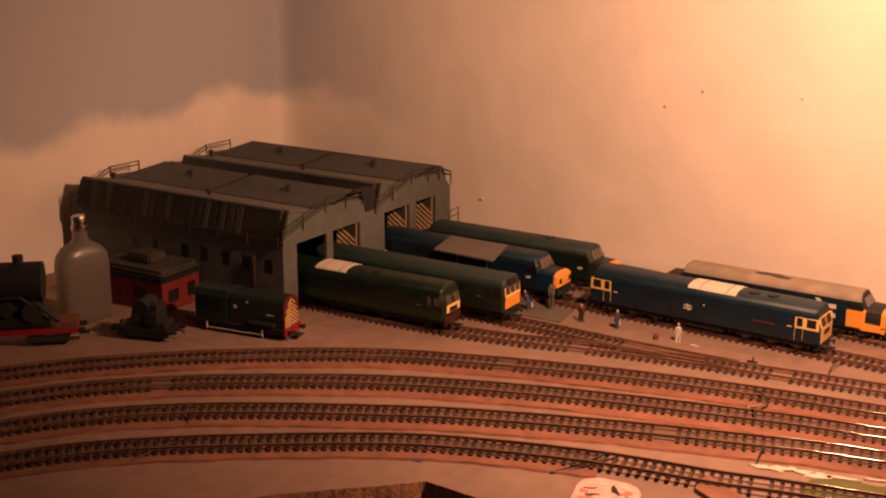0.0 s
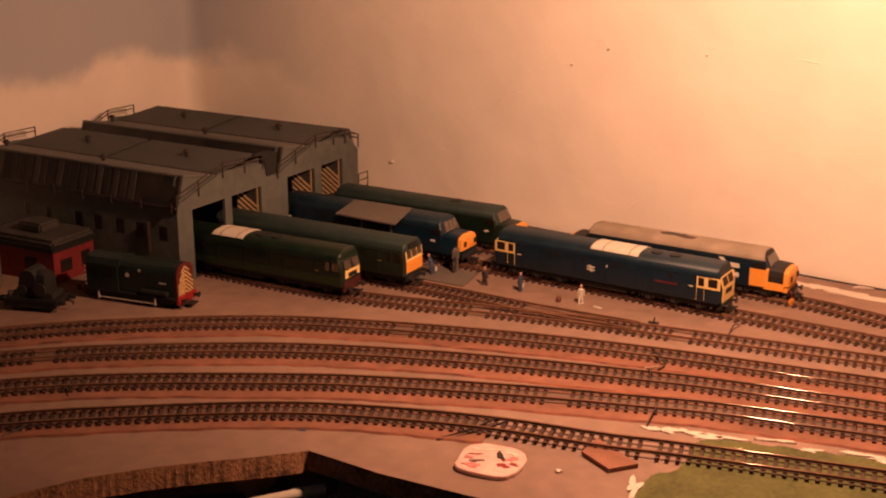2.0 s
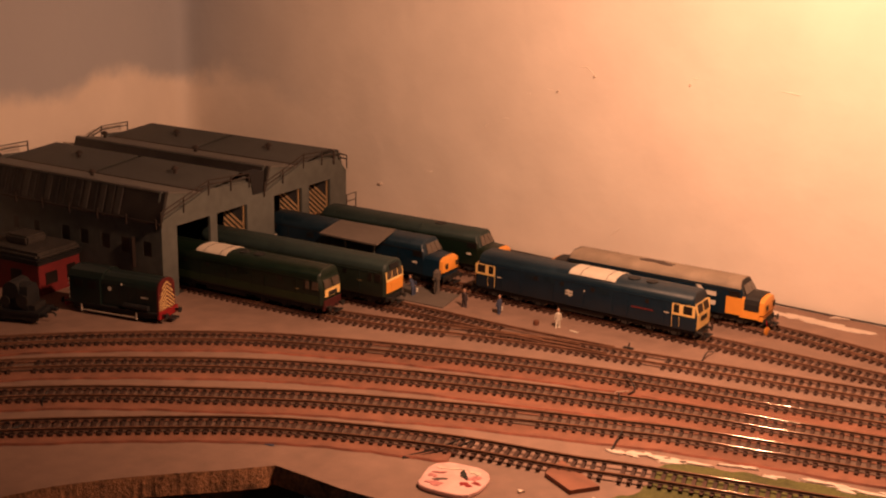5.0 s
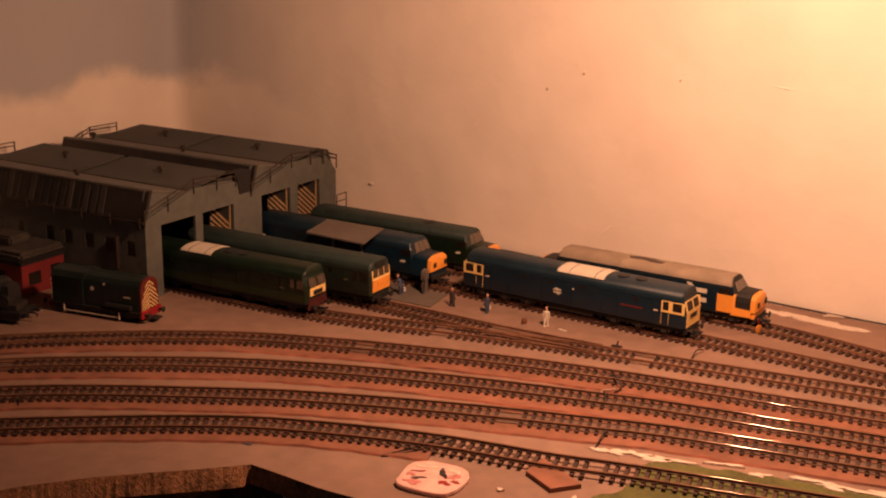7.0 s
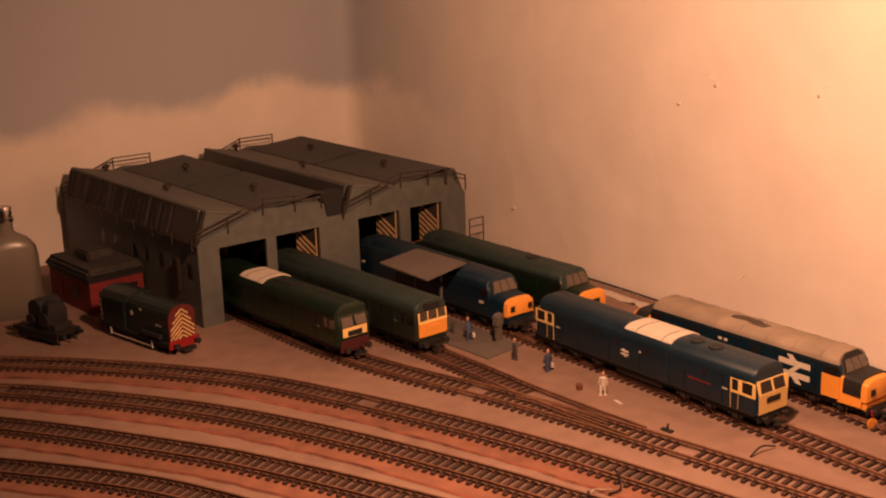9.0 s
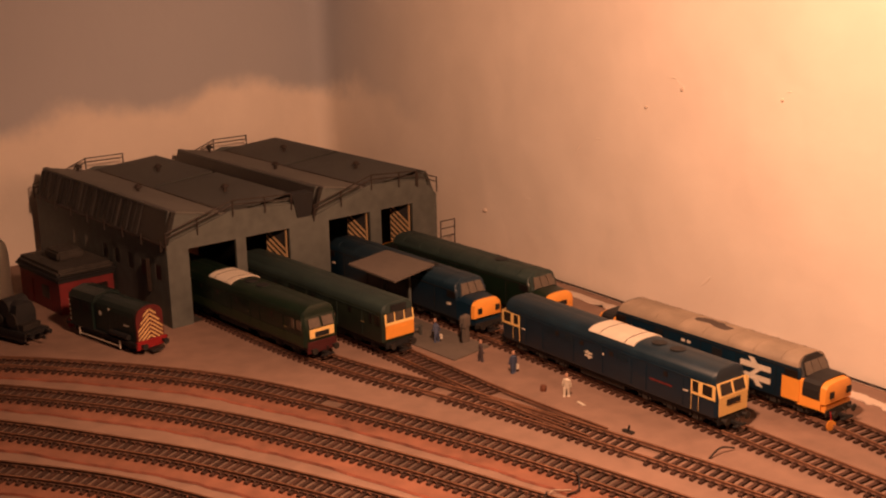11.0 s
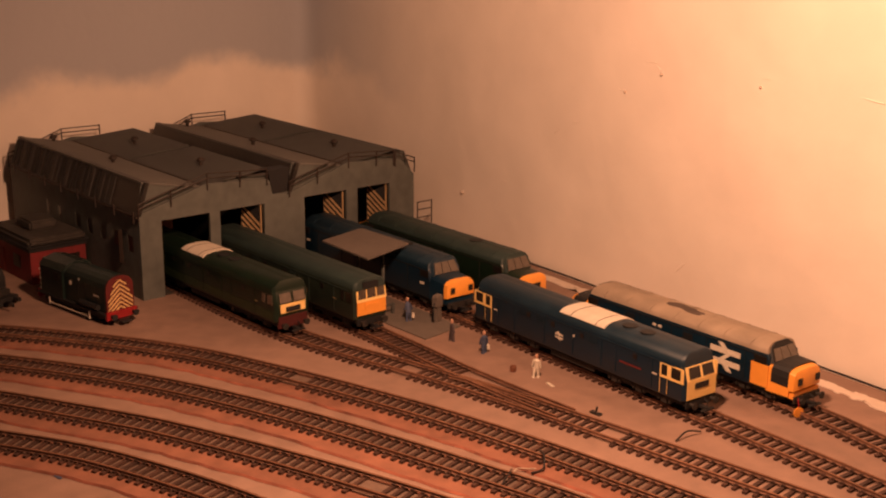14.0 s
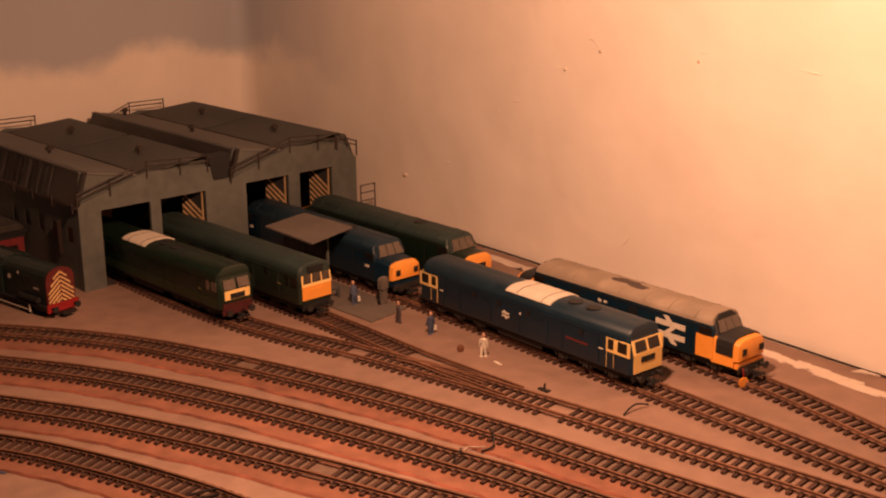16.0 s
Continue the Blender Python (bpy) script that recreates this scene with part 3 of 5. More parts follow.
# solid black block for the shaded open end of the valley box between the bays
part("valley_box", loft(B(), [[(-0.014, a, z), (0.0012, a, z), (0.0012, b, z), (-0.014, b, z)] for a, b, z in ((0.1225, 0.1385, 0.0835), (0.1170, 0.1420, 0.1075))]), BLACK, shed, "box gutter end between the roofs, its shaded hollow drawn solid black")
# upright tube drawn in place of a dark stain stripe on the wall
part("drainpipe", tube(B(), [(-0.038, -0.0245, 0.030), (-0.038, -0.0245, 0.062)], 0.0022), RUST, shed, "upright brown tube in place of a dark wall stain")


def railing(pts, posts_down=0.006):
    """Two-bar handrail whose posts stand on the given points."""
    r = new("railing")
    r.parent = shed
    r["label"] = "thin brown handrail along the roof edge"
    for h in (0.0055, 0.0100):
        part("bar", tube(B(), [(x, y, z + h) for x, y, z in pts], 0.00065), RUST, r)
    for x, y, z in pts:
        part("post", tube(B(), [(x, y, z - posts_down), (x, y, z + 0.0108)], 0.00080), RUST, r)


for y0, last in ((-0.0225, 0.118), (0.143, 0.276)):
    railing([(0.0009, y0 - 0.001, H0), (0.0009, y0 + 0.033, 0.0925), (0.0009, y0 + 0.072, 0.1035), (0.0009, y0 + 0.108, 0.1010), (0.0009, last - 0.002, 0.0990)])
    railing([(BACKX - 0.001, y0 - 0.001, H0), (BACKX - 0.001, y0 + 0.033, 0.0925), (BACKX - 0.001, y0 + 0.062, 0.1035), (BACKX - 0.001, y0 + 0.108, 0.1030)])
railing([(0.0009, 0.276, 0.0975), (0.0009, 0.302, 0.088), (-0.03, 0.3045, 0.088)])
# striped folding door leaves and things seen inside
for a, b in DOORS[1:]:
    leaf = part("door_leaf", loft(B(), [[(-0.004, b - 0.0005, z), (-0.023, b - 0.0125, z), (-0.023, b - 0.0140, z), (-0.004, b - 0.0022, z)] for z in (0.002, 0.0735)]), BLACK, shed, "black folding door with yellow diagonal stripes")
    bm = B()
    A, C = Vector((-0.004, b - 0.0022, 0)), Vector((-0.023, b - 0.0140, 0))
    d, nrm = (C - A), Vector((0.0118, -0.019, 0)).normalized() * 0.0003
    for k in range(16):
        z0 = -0.012 + k * 0.0062
        q = []
        for u, dz in ((0.04, 0.0), (0.96, 0.020), (0.96, 0.0228), (0.04, 0.0028)):
            q.append(A + d * u + Vector((0, 0, min(0.073, max(0.003, z0 + dz)))) + nrm)
        if q[2].z - q[1].z > 0.0005 and q[3].z - q[0].z > 0.0005:
            plate(bm, q, 0.0002)
    part("stripe", bm, STRIPE, leaf, "yellow diagonal stripes")
    part("edge_strip", box(B(), -0.0048, -0.0032, b - 0.0030, b - 0.0018, 0.002, 0.0738), STRIPE, leaf)
locker = thing("locker", pose(-0.075, 0.040, 0.001), "brown stand inside the shed door", "cabinet")
boxpart("case", (-0.008, 0.008, -0.006, 0.006, 0, 0.066), DOORBROWN, locker)
boxpart("top", (-0.009, 0.009, -0.007, 0.007, 0.066, 0.068), BLACK, locker)
# small rail frame against the far corner of the shed
frame_ob = thing("rail_frame", pose(0.0, 0.312, 0.0), "small brown rail frame beside the shed's far corner", "frame")
for y in (0, 0.020):
    part("post", tube(B(), [(-0.006, y, 0), (-0.006, y, 0.046)], 0.0007), RUST, frame_ob)
for z in (0.028, 0.037, 0.0455):
    part("bar", tube(B(), [(-0.006, 0, z), (-0.006, 0.020, z)], 0.0006), RUST, frame_ob)


# ---- locomotives ----
W = 0.0178
ZB, ZS = 0.0165, 0.0395


def outline(hl, hw, ch):
    """A plan outline with chamfered corners, anticlockwise."""
    return [(hl, -hw + ch), (hl, hw - ch), (hl - ch, hw), (-hl + ch, hw), (-hl, hw - ch), (-hl, -hw + ch), (-hl + ch, -hw), (hl - ch, -hw)]


def layers(rows):
    return [[(x, y, z) for x, y in outline(hl, hw, ch)] for z, hl, hw, ch in rows]


def bogie(loco, cx, axles, half):
    b = new("bogie")
    b.parent = loco
    for s in (-1, 1):
        bm = box(B(), cx - half, cx + half, s * 0.0125 - 0.0012, s * 0.0125 + 0.0012, 0.0095, 0.0140, 0.0003)
        for x in axles:
            box(bm, cx + x - 0.0028, cx + x + 0.0028, s * 0.0132 - 0.0014, s * 0.0132 + 0.0014, 0.0080, 0.0150)
            for q in (-0.0055, 0.0055):
                disc(bm, (cx + x + q, s * 0.0137, 0.0118), (0, 0, 1), 0.0012, 0.0050, 8)
        part("side_frame", bm, UNDER, b)
    for x in axles:
        for s in (-1, 1):
            part("wheel", disc(B(), (cx + x, s * 0.0098, RAIL_TOP + 0.0062), (0, 1, 0), 0.0062, 0.0026, 18), UNDER, b)
    boxpart("bolster", (cx - half + 0.004, cx + half - 0.004, -0.0070, 0.0070, 0.0100, 0.0155), BLACK, b)
    return b


def buffers(loco, x, red=False, cowl=None):
    s = 1 if x > 0 else -1
    boxpart("buffer_beam", (min(x - 0.0012 * s, x + 0.0004 * s), max(x - 0.0012 * s, x + 0.0004 * s), -0.0155, 0.0155, 0.0100, 0.0155), cowl or BLACK, loco)
    for y in (-0.0112, 0.0112):
        bm = disc(B(), (x + 0.0026 * s, y, 0.0130), (1, 0, 0), 0.0012, 0.0050, 10)
        disc(bm, (x + 0.0052 * s, y, 0.0130), (1, 0, 0), 0.0029, 0.0009, 14)
        part("buffer", bm, UNDER, loco)
    bm = box(B(), min(x, x + 0.0075 * s), max(x, x + 0.0075 * s), -0.0016, 0.0016, 0.0085, 0.0105)
    box(bm, min(x + 0.006 * s, x + 0.0085 * s), max(x + 0.006 * s, x + 0.0085 * s), -0.0065, 0.0065, 0.0080, 0.0092)
    part("coupling", bm, BLACK, loco)
    part("brake_pipe", tube(B(), [(x, 0.0045, 0.0130), (x + 0.003 * s, 0.0045, 0.0125), (x + 0.0035 * s, 0.0045, 0.0075)], 0.0006), BLACK, loco)


def arc_roof(bm, x0, x1, z0, z1, w=W, mat=0, n=12, lift=0.0, a0=0.0, a1=1.0):
    """A solid of roof-arch section between two x."""
    prof = []
    for k in range(n + 1):
        f = a0 + (a1 - a0) * k / n
        ang = math.pi * f
        y = -w * math.copysign(abs(math.cos(ang)) ** 0.72, math.cos(ang))
        z = z0 + (z1 - z0) * math.sin(ang) ** 0.72
        prof.append((y * (1 + lift), z + lift * 0.03))
    base = [(prof[-1][0] * 0.9, prof[-1][1] - 0.0008), (prof[0][0] * 0.9, prof[0][1] - 0.0008)]
    return extrude_x(bm, prof + base, x0, x1, mat)


def double_arrow(bm, x, y, z, s, t=0.0003, side=-1):
    """A railway badge as plain bars and a slanting stroke."""
    for dz in (-0.16, 0.16):
        plate(bm, [(x + side * -1 * u * s, y, z + (dz + v) * s) for u, v in ((-0.5, -0.075), (0.5, -0.075), (0.5, 0.075), (-0.5, 0.075))], t)
    for a in ((0.04, 0.16, -0.16, 0.38), (-0.04, -0.16, 0.16, -0.38), (-0.20, -0.16, 0.20, 0.16)):
        x0, z0, x1, z1 = a
        plate(bm, [(x - side * u * s, y + side * 0.0002, z + v * s) for u, v in ((x0 - 0.085, z0), (x0 + 0.085, z0), (x1 + 0.085, z1), (x1 - 0.085, z1))], t)


def flat_loco(m, label, body_mat, roof_mat, front, wrap, half=0.1225, band=None, panel_mat=WHITE, cowl=None, dome=0.0515, screen_rake=0.0045, name_bar=False, badge=None,
              roof_panel=(-0.017, 0.042), pillar=None, headcode=None):
    loco = thing("diesel_locomotive", m, label, "locomotive", "model diesel locomotives")
    part("body", loft(B(), layers([(ZB - 0.0015, half - 0.001, W - 0.0008, 0.0022), (ZB, half, W, 0.0024), (0.0310, half, W, 0.0024), (ZS, half - screen_rake * 0.55, W, 0.0022), (ZS + 0.0030, half - screen_rake * 0.75, W - 0.0004, 0.0022)])), body_mat, loco, smooth=True)
    rows = []
    for k in range(7):
        a = k / 6 * math.pi / 2
        rows.append((ZS + 0.0030 + (dome - ZS - 0.003) * math.sin(a), half - screen_rake * (0.75 + 0.35 * k / 6) - 0.0012 * (1 - math.cos(a)), max(0.0035, (W - 0.0004) * math.cos(a) ** 0.62), 0.0024 * (1 - k / 9)))
    part("roof", loft(B(), layers(rows)), roof_mat, loco, smooth=True)
    if roof_panel:
        a, b = roof_panel
        rp = part("roof_panel", arc_roof(B(), a, b, ZS + 0.0045, dome + 0.0006, W * 0.985, a0=0.13, a1=0.87), panel_mat, loco, "off-white translucent roof panel", smooth=True)
        for x in (a + (b - a) * 0.25, a + (b - a) * 0.80):
            part("panel_joint", arc_roof(B(), x, x + 0.0006, ZS + 0.0045, dome + 0.0008, W * 0.988, a0=0.13, a1=0.87), SOOT, rp)
        for x in (b + 0.014, b + 0.033):
            part("roof_fan", disc(B(), (x, -0.002, dome - 0.0002), (0, 0.05, 1), 0.0060, 0.0016, 20), BLACK, loco, "dark round fan grille")
    if band:
        for s in (-1, 1):
            part("lower_band", box(B(), -half + 0.004, half - 0.004, s * (W + 0.0001) - 0.0002, s * (W + 0.0001) + 0.0002, ZB + 0.0010, ZB + 0.0085), band, loco, "lighter green band")
    for e in (-1, 1):
        cab = new("cab_end")
        cab.parent = loco
        X = half + 0.0002
        if wrap:
            part("yellow_front", box(B(), min(e * X, e * (X + 0.0005)), max(e * X, e * (X + 0.0005)), -W + 0.0022, W - 0.0022, ZB + (0.0025 if wrap == "front" else 0.0), 0.0312, 0.0002), front, cab, "warning yellow cab front")
            plate_z = [(0.0312, X + 0.0003), (ZS + 0.0018, half - screen_rake * 0.62 + 0.0003)]
            part("windscreen_frame", plate(B(), [(e * plate_z[0][1], -W + 0.0020, plate_z[0][0]), (e * plate_z[0][1], W - 0.0020, plate_z[0][0]), (e * plate_z[1][1], W - 0.0022, plate_z[1][0]), (e * plate_z[1][1], -W + 0.0022, plate_z[1][0])], 0.0003), CREAM if wrap == "front" else front, cab)
        else:
            part("yellow_panel", box(B(), min(e * X, e * (X + 0.0004)), max(e * X, e * (X + 0.0004)), -0.0130, 0.0130, 0.0232, 0.0315, 0.0002), front, cab, "small yellow warning panel")
        zz0, zz1 = (0.0338 if wrap == "front" else 0.0324), ZS + (0.0022 if wrap == "front" else 0.0010)
        xa, xb = X + 0.0006 - screen_rake * 0.55 * (zz0 - 0.031) / (ZS - 0.031), X + 0.0006 - screen_rake * 0.55 * (zz1 - 0.031) / (ZS - 0.031)
        for y0, y1 in (((-0.0142, -0.0060), (-0.0046, 0.0046), (0.0060, 0.0142)) if wrap == "front" else ((-0.0131, -0.0013), (0.0013, 0.0131))):
            part("windscreen", plate(B(), [(e * xa, y0, zz0), (e * xa, y1, zz0), (e * xb, y1 * 0.97, zz1), (e * xb, y0 * 0.97, zz1)], 0.0003), GLASS if wrap == "sides" else PALEGLASS, cab, "cab windscreen pane")
        if wrap == "front":
            boxpart("roof_headcode", (min(e * (half - 0.0085), e * (half - 0.0004)), max(e * (half - 0.0085), e * (half - 0.0004)), -0.0085, 0.0085, 0.0425, 0.0482), BLACK, cab, "dark roof headcode box")
        boxpart("headcode_box", (min(e * X, e * (X + 0.0009)), max(e * X, e * (X + 0.0009)), -0.0075, 0.0075, 0.0238, 0.0285), headcode or BLACK, cab, "dark headcode panel")
        for s in (-1, 1):
            yy = s * (W + 0.0002)
            if wrap == "sides":
                part("window_surround", box(B(), min(e * (half - 0.0245), e * (half - 0.0012)), max(e * (half - 0.0245), e * (half - 0.0012)), yy - 0.0003, yy + 0.0003, 0.0290, ZS + 0.0008), front, cab, "cream cab side window surround")
                part("door_strip", box(B(), min(e * (half - 0.0244), e * (half - 0.0241)), max(e * (half - 0.0244), e * (half - 0.0241)), yy - 0.0002, yy + 0.0002, ZB, 0.0290), front, cab)
                part("handrail", tube(B(), [(e * (half - 0.0165), yy + s * 0.0006, ZB + 0.001), (e * (half - 0.0165), yy + s * 0.0006, 0.0285)], 0.00018), CREAM, cab)
            wins = ((half - 0.0228, half - 0.0172), (half - 0.0130, half - 0.0040)) if wrap == "sides" else ((half - 0.0195, half - 0.0155), (half - 0.0115, half - 0.0045))
            for wa, wb in wins:
                part("side_window", box(B(), min(e * wa, e * wb), max(e * wa, e * wb), yy - 0.0005, yy + 0.0005, 0.0312, ZS - 0.0002), GLASS if wrap else PALEGLASS, cab, "cab side window")
            part("number_bar", box(B(), min(e * (half - 0.0325), e * (half - 0.0275)), max(e * (half - 0.0325), e * (half - 0.0275)), yy - 0.0001, yy + 0.00015, 0.0288, 0.0298), WHITE if badge else DIMCREAM, cab)
        buffers(cab, e * half, cowl=cowl)
        if cowl:
            part("lower_cowl", box(B(), min(e * (X - 0.0015), e * (X + 0.0003)), max(e * (X - 0.0015), e * (X + 0.0003)), -0.0150, 0.0150, 0.0110, 0.0205, 0.0004), cowl, cab, "dark red lower cab cowl")
    for s in (-1, 1):
        yy = s * (W + 0.0002)
        if badge:
            bm = B()
            double_arrow(bm, badge, yy, 0.0285, 0.0085, side=s)
            part("badge", bm, WHITE, loco, "small white arrow badge")
            part("works_plate", disc(B(), (badge + 0.017, yy, 0.0335), (0, 1, 0), 0.0010, 0.0004, 10), WHITE, loco)
        if name_bar:
            part("name_bar", box(B(), 0.056, 0.079, yy - 0.00015, yy + 0.00015, 0.0275, 0.0290), REDDIM, loco, "dull red nameplate")
        part("gutter", box(B(), -half + 0.010, half - 0.010, yy - 0.0003, yy + 0.0003, ZS + 0.0006, ZS + 0.0012), roof_mat, loco)
        for jx in (-0.090, -0.068, -0.030, 0.004, 0.036, 0.052, 0.090):
            part("panel_joint", box(B(), jx, jx + 0.0002, yy - 0.0003, yy + 0.0001, ZB + 0.001, ZS), roof_mat, loco)
        for wx in (-0.052, -0.022, 0.012, 0.070):
            part("body_window", box(B(), wx, wx + 0.0042, yy - 0.0003, yy + 0.0002, 0.0345, 0.0385), GLASS, loco)
        for gx in (-0.062, -0.040, 0.020):
            bm = B()
            for k in range(5):
                box(bm, gx, gx + 0.012, yy - 0.0002, yy + 0.0002, 0.0340 + k * 0.0011, 0.0345 + k * 0.0011)
            part("grille", bm, roof_mat, loco)
    boxpart("tank", (-0.026, 0.026, -0.0140, 0.0140, 0.0078, 0.0140), UNDER, loco, bev=0.0008)
    for e in (-1, 1):
        bogie(loco, e * 0.074, (-0.026, 0.0, 0.026), 0.034)
    boxpart("solebar", (-half + 0.002, half - 0.002, -0.0150, 0.0150, 0.0118, 0.0135), BLACK, loco)
    return loco


def nosed_loco(m, label, body_mat, roof_mat, half=0.119, nose=0.0235, nose_top=0.0365, nose_roof=None, cab_yellow=False, big_badge=False, badge=None, dome=0.0515, face_codes=True, tag=False):
    loco = thing("diesel_locomotive", m, label, "locomotive", "model diesel locomotives")
    cab = half - nose
    part("body", loft(B(), layers([(ZB - 0.002, cab, W - 0.0008, 0.001), (ZB, cab, W, 0.001), (ZS, cab - 0.001, W, 0.001), (ZS + 0.003, cab - 0.003, W - 0.0004, 0.001)])), body_mat, loco, smooth=True)
    rows = []
    for k in range(7):
        a = k / 6 * math.pi / 2
        rows.append((ZS + 0.0030 + (dome - ZS - 0.003) * math.sin(a), cab - 0.003 - 0.003 * k / 6, max(0.0035, (W - 0.0004) * math.cos(a) ** 0.62), 0.001))
    part("roof", loft(B(), layers(rows)), roof_mat, loco, smooth=True)
    for k in range(7):
        x = -cab + 0.02 + k * (2 * cab - 0.04) / 6
        part("roof_rib", arc_roof(B(), x, x + 0.0007, ZS + 0.003, dome + 0.0002, W * 0.99, a0=0.04, a1=0.96), roof_mat, loco)
    if not big_badge:
        part("roof_fan", disc(B(), (cab * 0.45, 0, dome - 0.0002), (0, 0, 1), 0.0066, 0.0016, 20), BLACK, loco, "dark round fan grille")
    if big_badge:
        part("exhaust", blob(B(), -0.002, 0.0, 0.019, 0.0062, dome - 0.0008, 0.0010, 44, 0.0, 0.35, 36), SOOT, loco, "sooty exhaust patch")
    for e in (-1, 1):
        end = new("cab_end")
        end.parent = loco

        def section(x, hw, top, sink=0.0):
            pts = [(hw, ZB - 0.002 + sink), (hw, top - 0.0085)]
            for k in range(1, 8):
                a = k / 8 * math.pi
                pts.append((hw * math.copysign(abs(math.cos(a)) ** 0.6, math.cos(a)), top - 0.0085 + 0.0085 * math.sin(a) ** 0.6))
            pts += [(-hw, top - 0.0085), (-hw, ZB - 0.002 + sink)]
            return [(e * x, y, z) for y, z in pts]

        nose_mat = YELLOW if cab_yellow else body_mat
        part("nose", loft(B(), [section(cab - 0.002, W, nose_top + 0.0010), section(half - 0.0052, W - 0.0012, nose_top - 0.0003)]), nose_mat, end, smooth=True)
        part("nose_front", loft(B(), [section(half - 0.0052, W - 0.0012, nose_top - 0.0003, 0.005), section(half - 0.0015, W - 0.0020, nose_top - 0.0012, 0.0052), section(half, W - 0.0042, nose_top - 0.0040, 0.0062)]), YELLOW, end, "yellow rounded nose end", smooth=True)
        boxpart("valance", (min(e * (half - 0.007), e * (half - 0.0012)), max(e * (half - 0.007), e * (half - 0.0012)), -0.0150, 0.0150, 0.0130, 0.0184), body_mat if not cab_yellow else YELLOW, end)
        if nose_roof:
            bm = B()
            prof = [p for p in section(0, W + 0.0002, nose_top + 0.0010)][1:-1]
            inner = [(y, z) for _, y, z in prof]
            inner = [(inner[0][0], inner[0][1] - 0.0062)] + inner + [(inner[-1][0], inner[-1][1] - 0.0062)]
            prof2 = [(y * 0.965, z - 0.0003) for y, z in inner]
            low = [(y * 0.93, z - 0.0005) for y, z in inner[::-1]]
            low2 = [(y * 0.90, z - 0.0008) for y, z in inner[::-1]]
            loft(bm, [[(e * (cab + 0.0020), y, z + 0.0003) for y, z in inner + low], [(e * (half - 0.0058), y, z + 0.0001) for y, z in prof2 + low2]])
            part("nose_roof", bm, nose_roof, end, "black anti-glare nose top")
        z0, z1 = nose_top + 0.0012, dome - 0.0030
        # wrap-round windscreen: centre pane and two quarter panes in a dark frame
        xa, xb = cab + 0.0020, cab - 0.0030
        part("screen_frame", loft(B(), [[(e * xa, -0.0150, z0 - 0.002), (e * xa, 0.0150, z0 - 0.002), (e * (xa - 0.006), W, z0 - 0.002), (e * (xa - 0.006), -W, z0 - 0.002)],
                                         [(e * xb, -0.0125, z1 - 0.001), (e * xb, 0.0125, z1 - 0.001), (e * (xb - 0.004), 0.0145, z1 - 0.001), (e * (xb - 0.004), -0.0145, z1 - 0.001)],
                                         [(e * (xb - 0.001), -0.0070, dome - 0.0006), (e * (xb - 0.001), 0.0070, dome - 0.0006), (e * (xb - 0.005), 0.0080, dome - 0.0006), (e * (xb - 0.005), -0.0080, dome - 0.0006)]]), roof_mat if not cab_yellow else BLACK, end)
        for y0, y1 in ((-0.0138, -0.0052), (-0.0044, 0.0044), (0.0052, 0.0138)):
            part("windscreen", plate(B(), [(e * (xa + 0.0003), y0, z0 - 0.0004), (e * (xa + 0.0003), y1, z0 - 0.0004), (e * (xb + 0.0008), y1 * 0.83, z1 - 0.0016), (e * (xb + 0.0008), y0 * 0.83, z1 - 0.0016)], 0.0003), PALEGLASS, end, "cab windscreen pane")
        for s in (-1, 1):
            yy = s * (W + 0.0002)
            if cab_yellow:
                part("cab_side", box(B(), min(e * (cab - 0.0165), e * (cab - 0.0005)), max(e * (cab - 0.0165), e * (cab - 0.0005)), yy - 0.0003, yy + 0.0003, ZB, 0.0338), YELLOW, end, "yellow cab side")
            part("side_window", box(B(), min(e * (cab - 0.0140), e * (cab - 0.0025)), max(e * (cab - 0.0140), e * (cab - 0.0025)), yy - 0.0005, yy + 0.0005, 0.0342, ZS + 0.0004), GLASS, end, "cab side window")
            if badge:
                bm = B()
                plate(bm, [(e * (cab - 0.012) + u, yy, 0.0275 + v) for u, v in ((-0.0024, -0.0013), (0.0030, -0.0008), (0.0024, 0.0013), (-0.0030, 0.0008))], 0.0003)
                part("badge", bm, WHITE, end, "small pale badge")
        if face_codes:
            for y in (-0.0104, 0.0104):
                boxpart("headcode_box", (min(e * half, e * (half + 0.0007)), max(e * half, e * (half + 0.0007)), y - 0.0026, y + 0.0026, nose_top - 0.0125, nose_top - 0.0070), BLACK, end, "dark headcode box")
        else:
            boxpart("headcode_box", (min(e * half, e * (half + 0.0007)), max(e * half, e * (half + 0.0007)), -0.0065, 0.0065, nose_top - 0.0125, nose_top - 0.0080), BLACK, end, "dark headcode box")
        buffers(end, e * (half - 0.0005), cowl=UNDER)
    if tag:
        t = new("hanging_tag")
        t.parent = loco
        t["label"] = "round orange tag hanging at the buffer beam"
        part("tag_disc", disc(B(), (half + 0.0030, -0.0135, 0.0046), (1, -0.35, 0), 0.0042, 0.0008, 18), YELLOW, t)
        part("tag_string", tube(B(), [(half + 0.001, -0.0125, 0.0150), (half + 0.0030, -0.0135, 0.0085)], 0.0005), RED, t)
    for s in (-1, 1):
        yy = s * (W + 0.0002)
        if big_badge:
            bm = B()
            double_arrow(bm, 0.055, yy, 0.0292, 0.029, side=s)
            part("large_badge", bm, WHITE, loco, "large white arrow badge")
            for gx in (-0.020, -0.014):
                part("number_bar", box(B(), gx, gx + 0.0035, yy - 0.0002, yy + 0.0002, 0.0345, 0.0365), WHITE, loco)
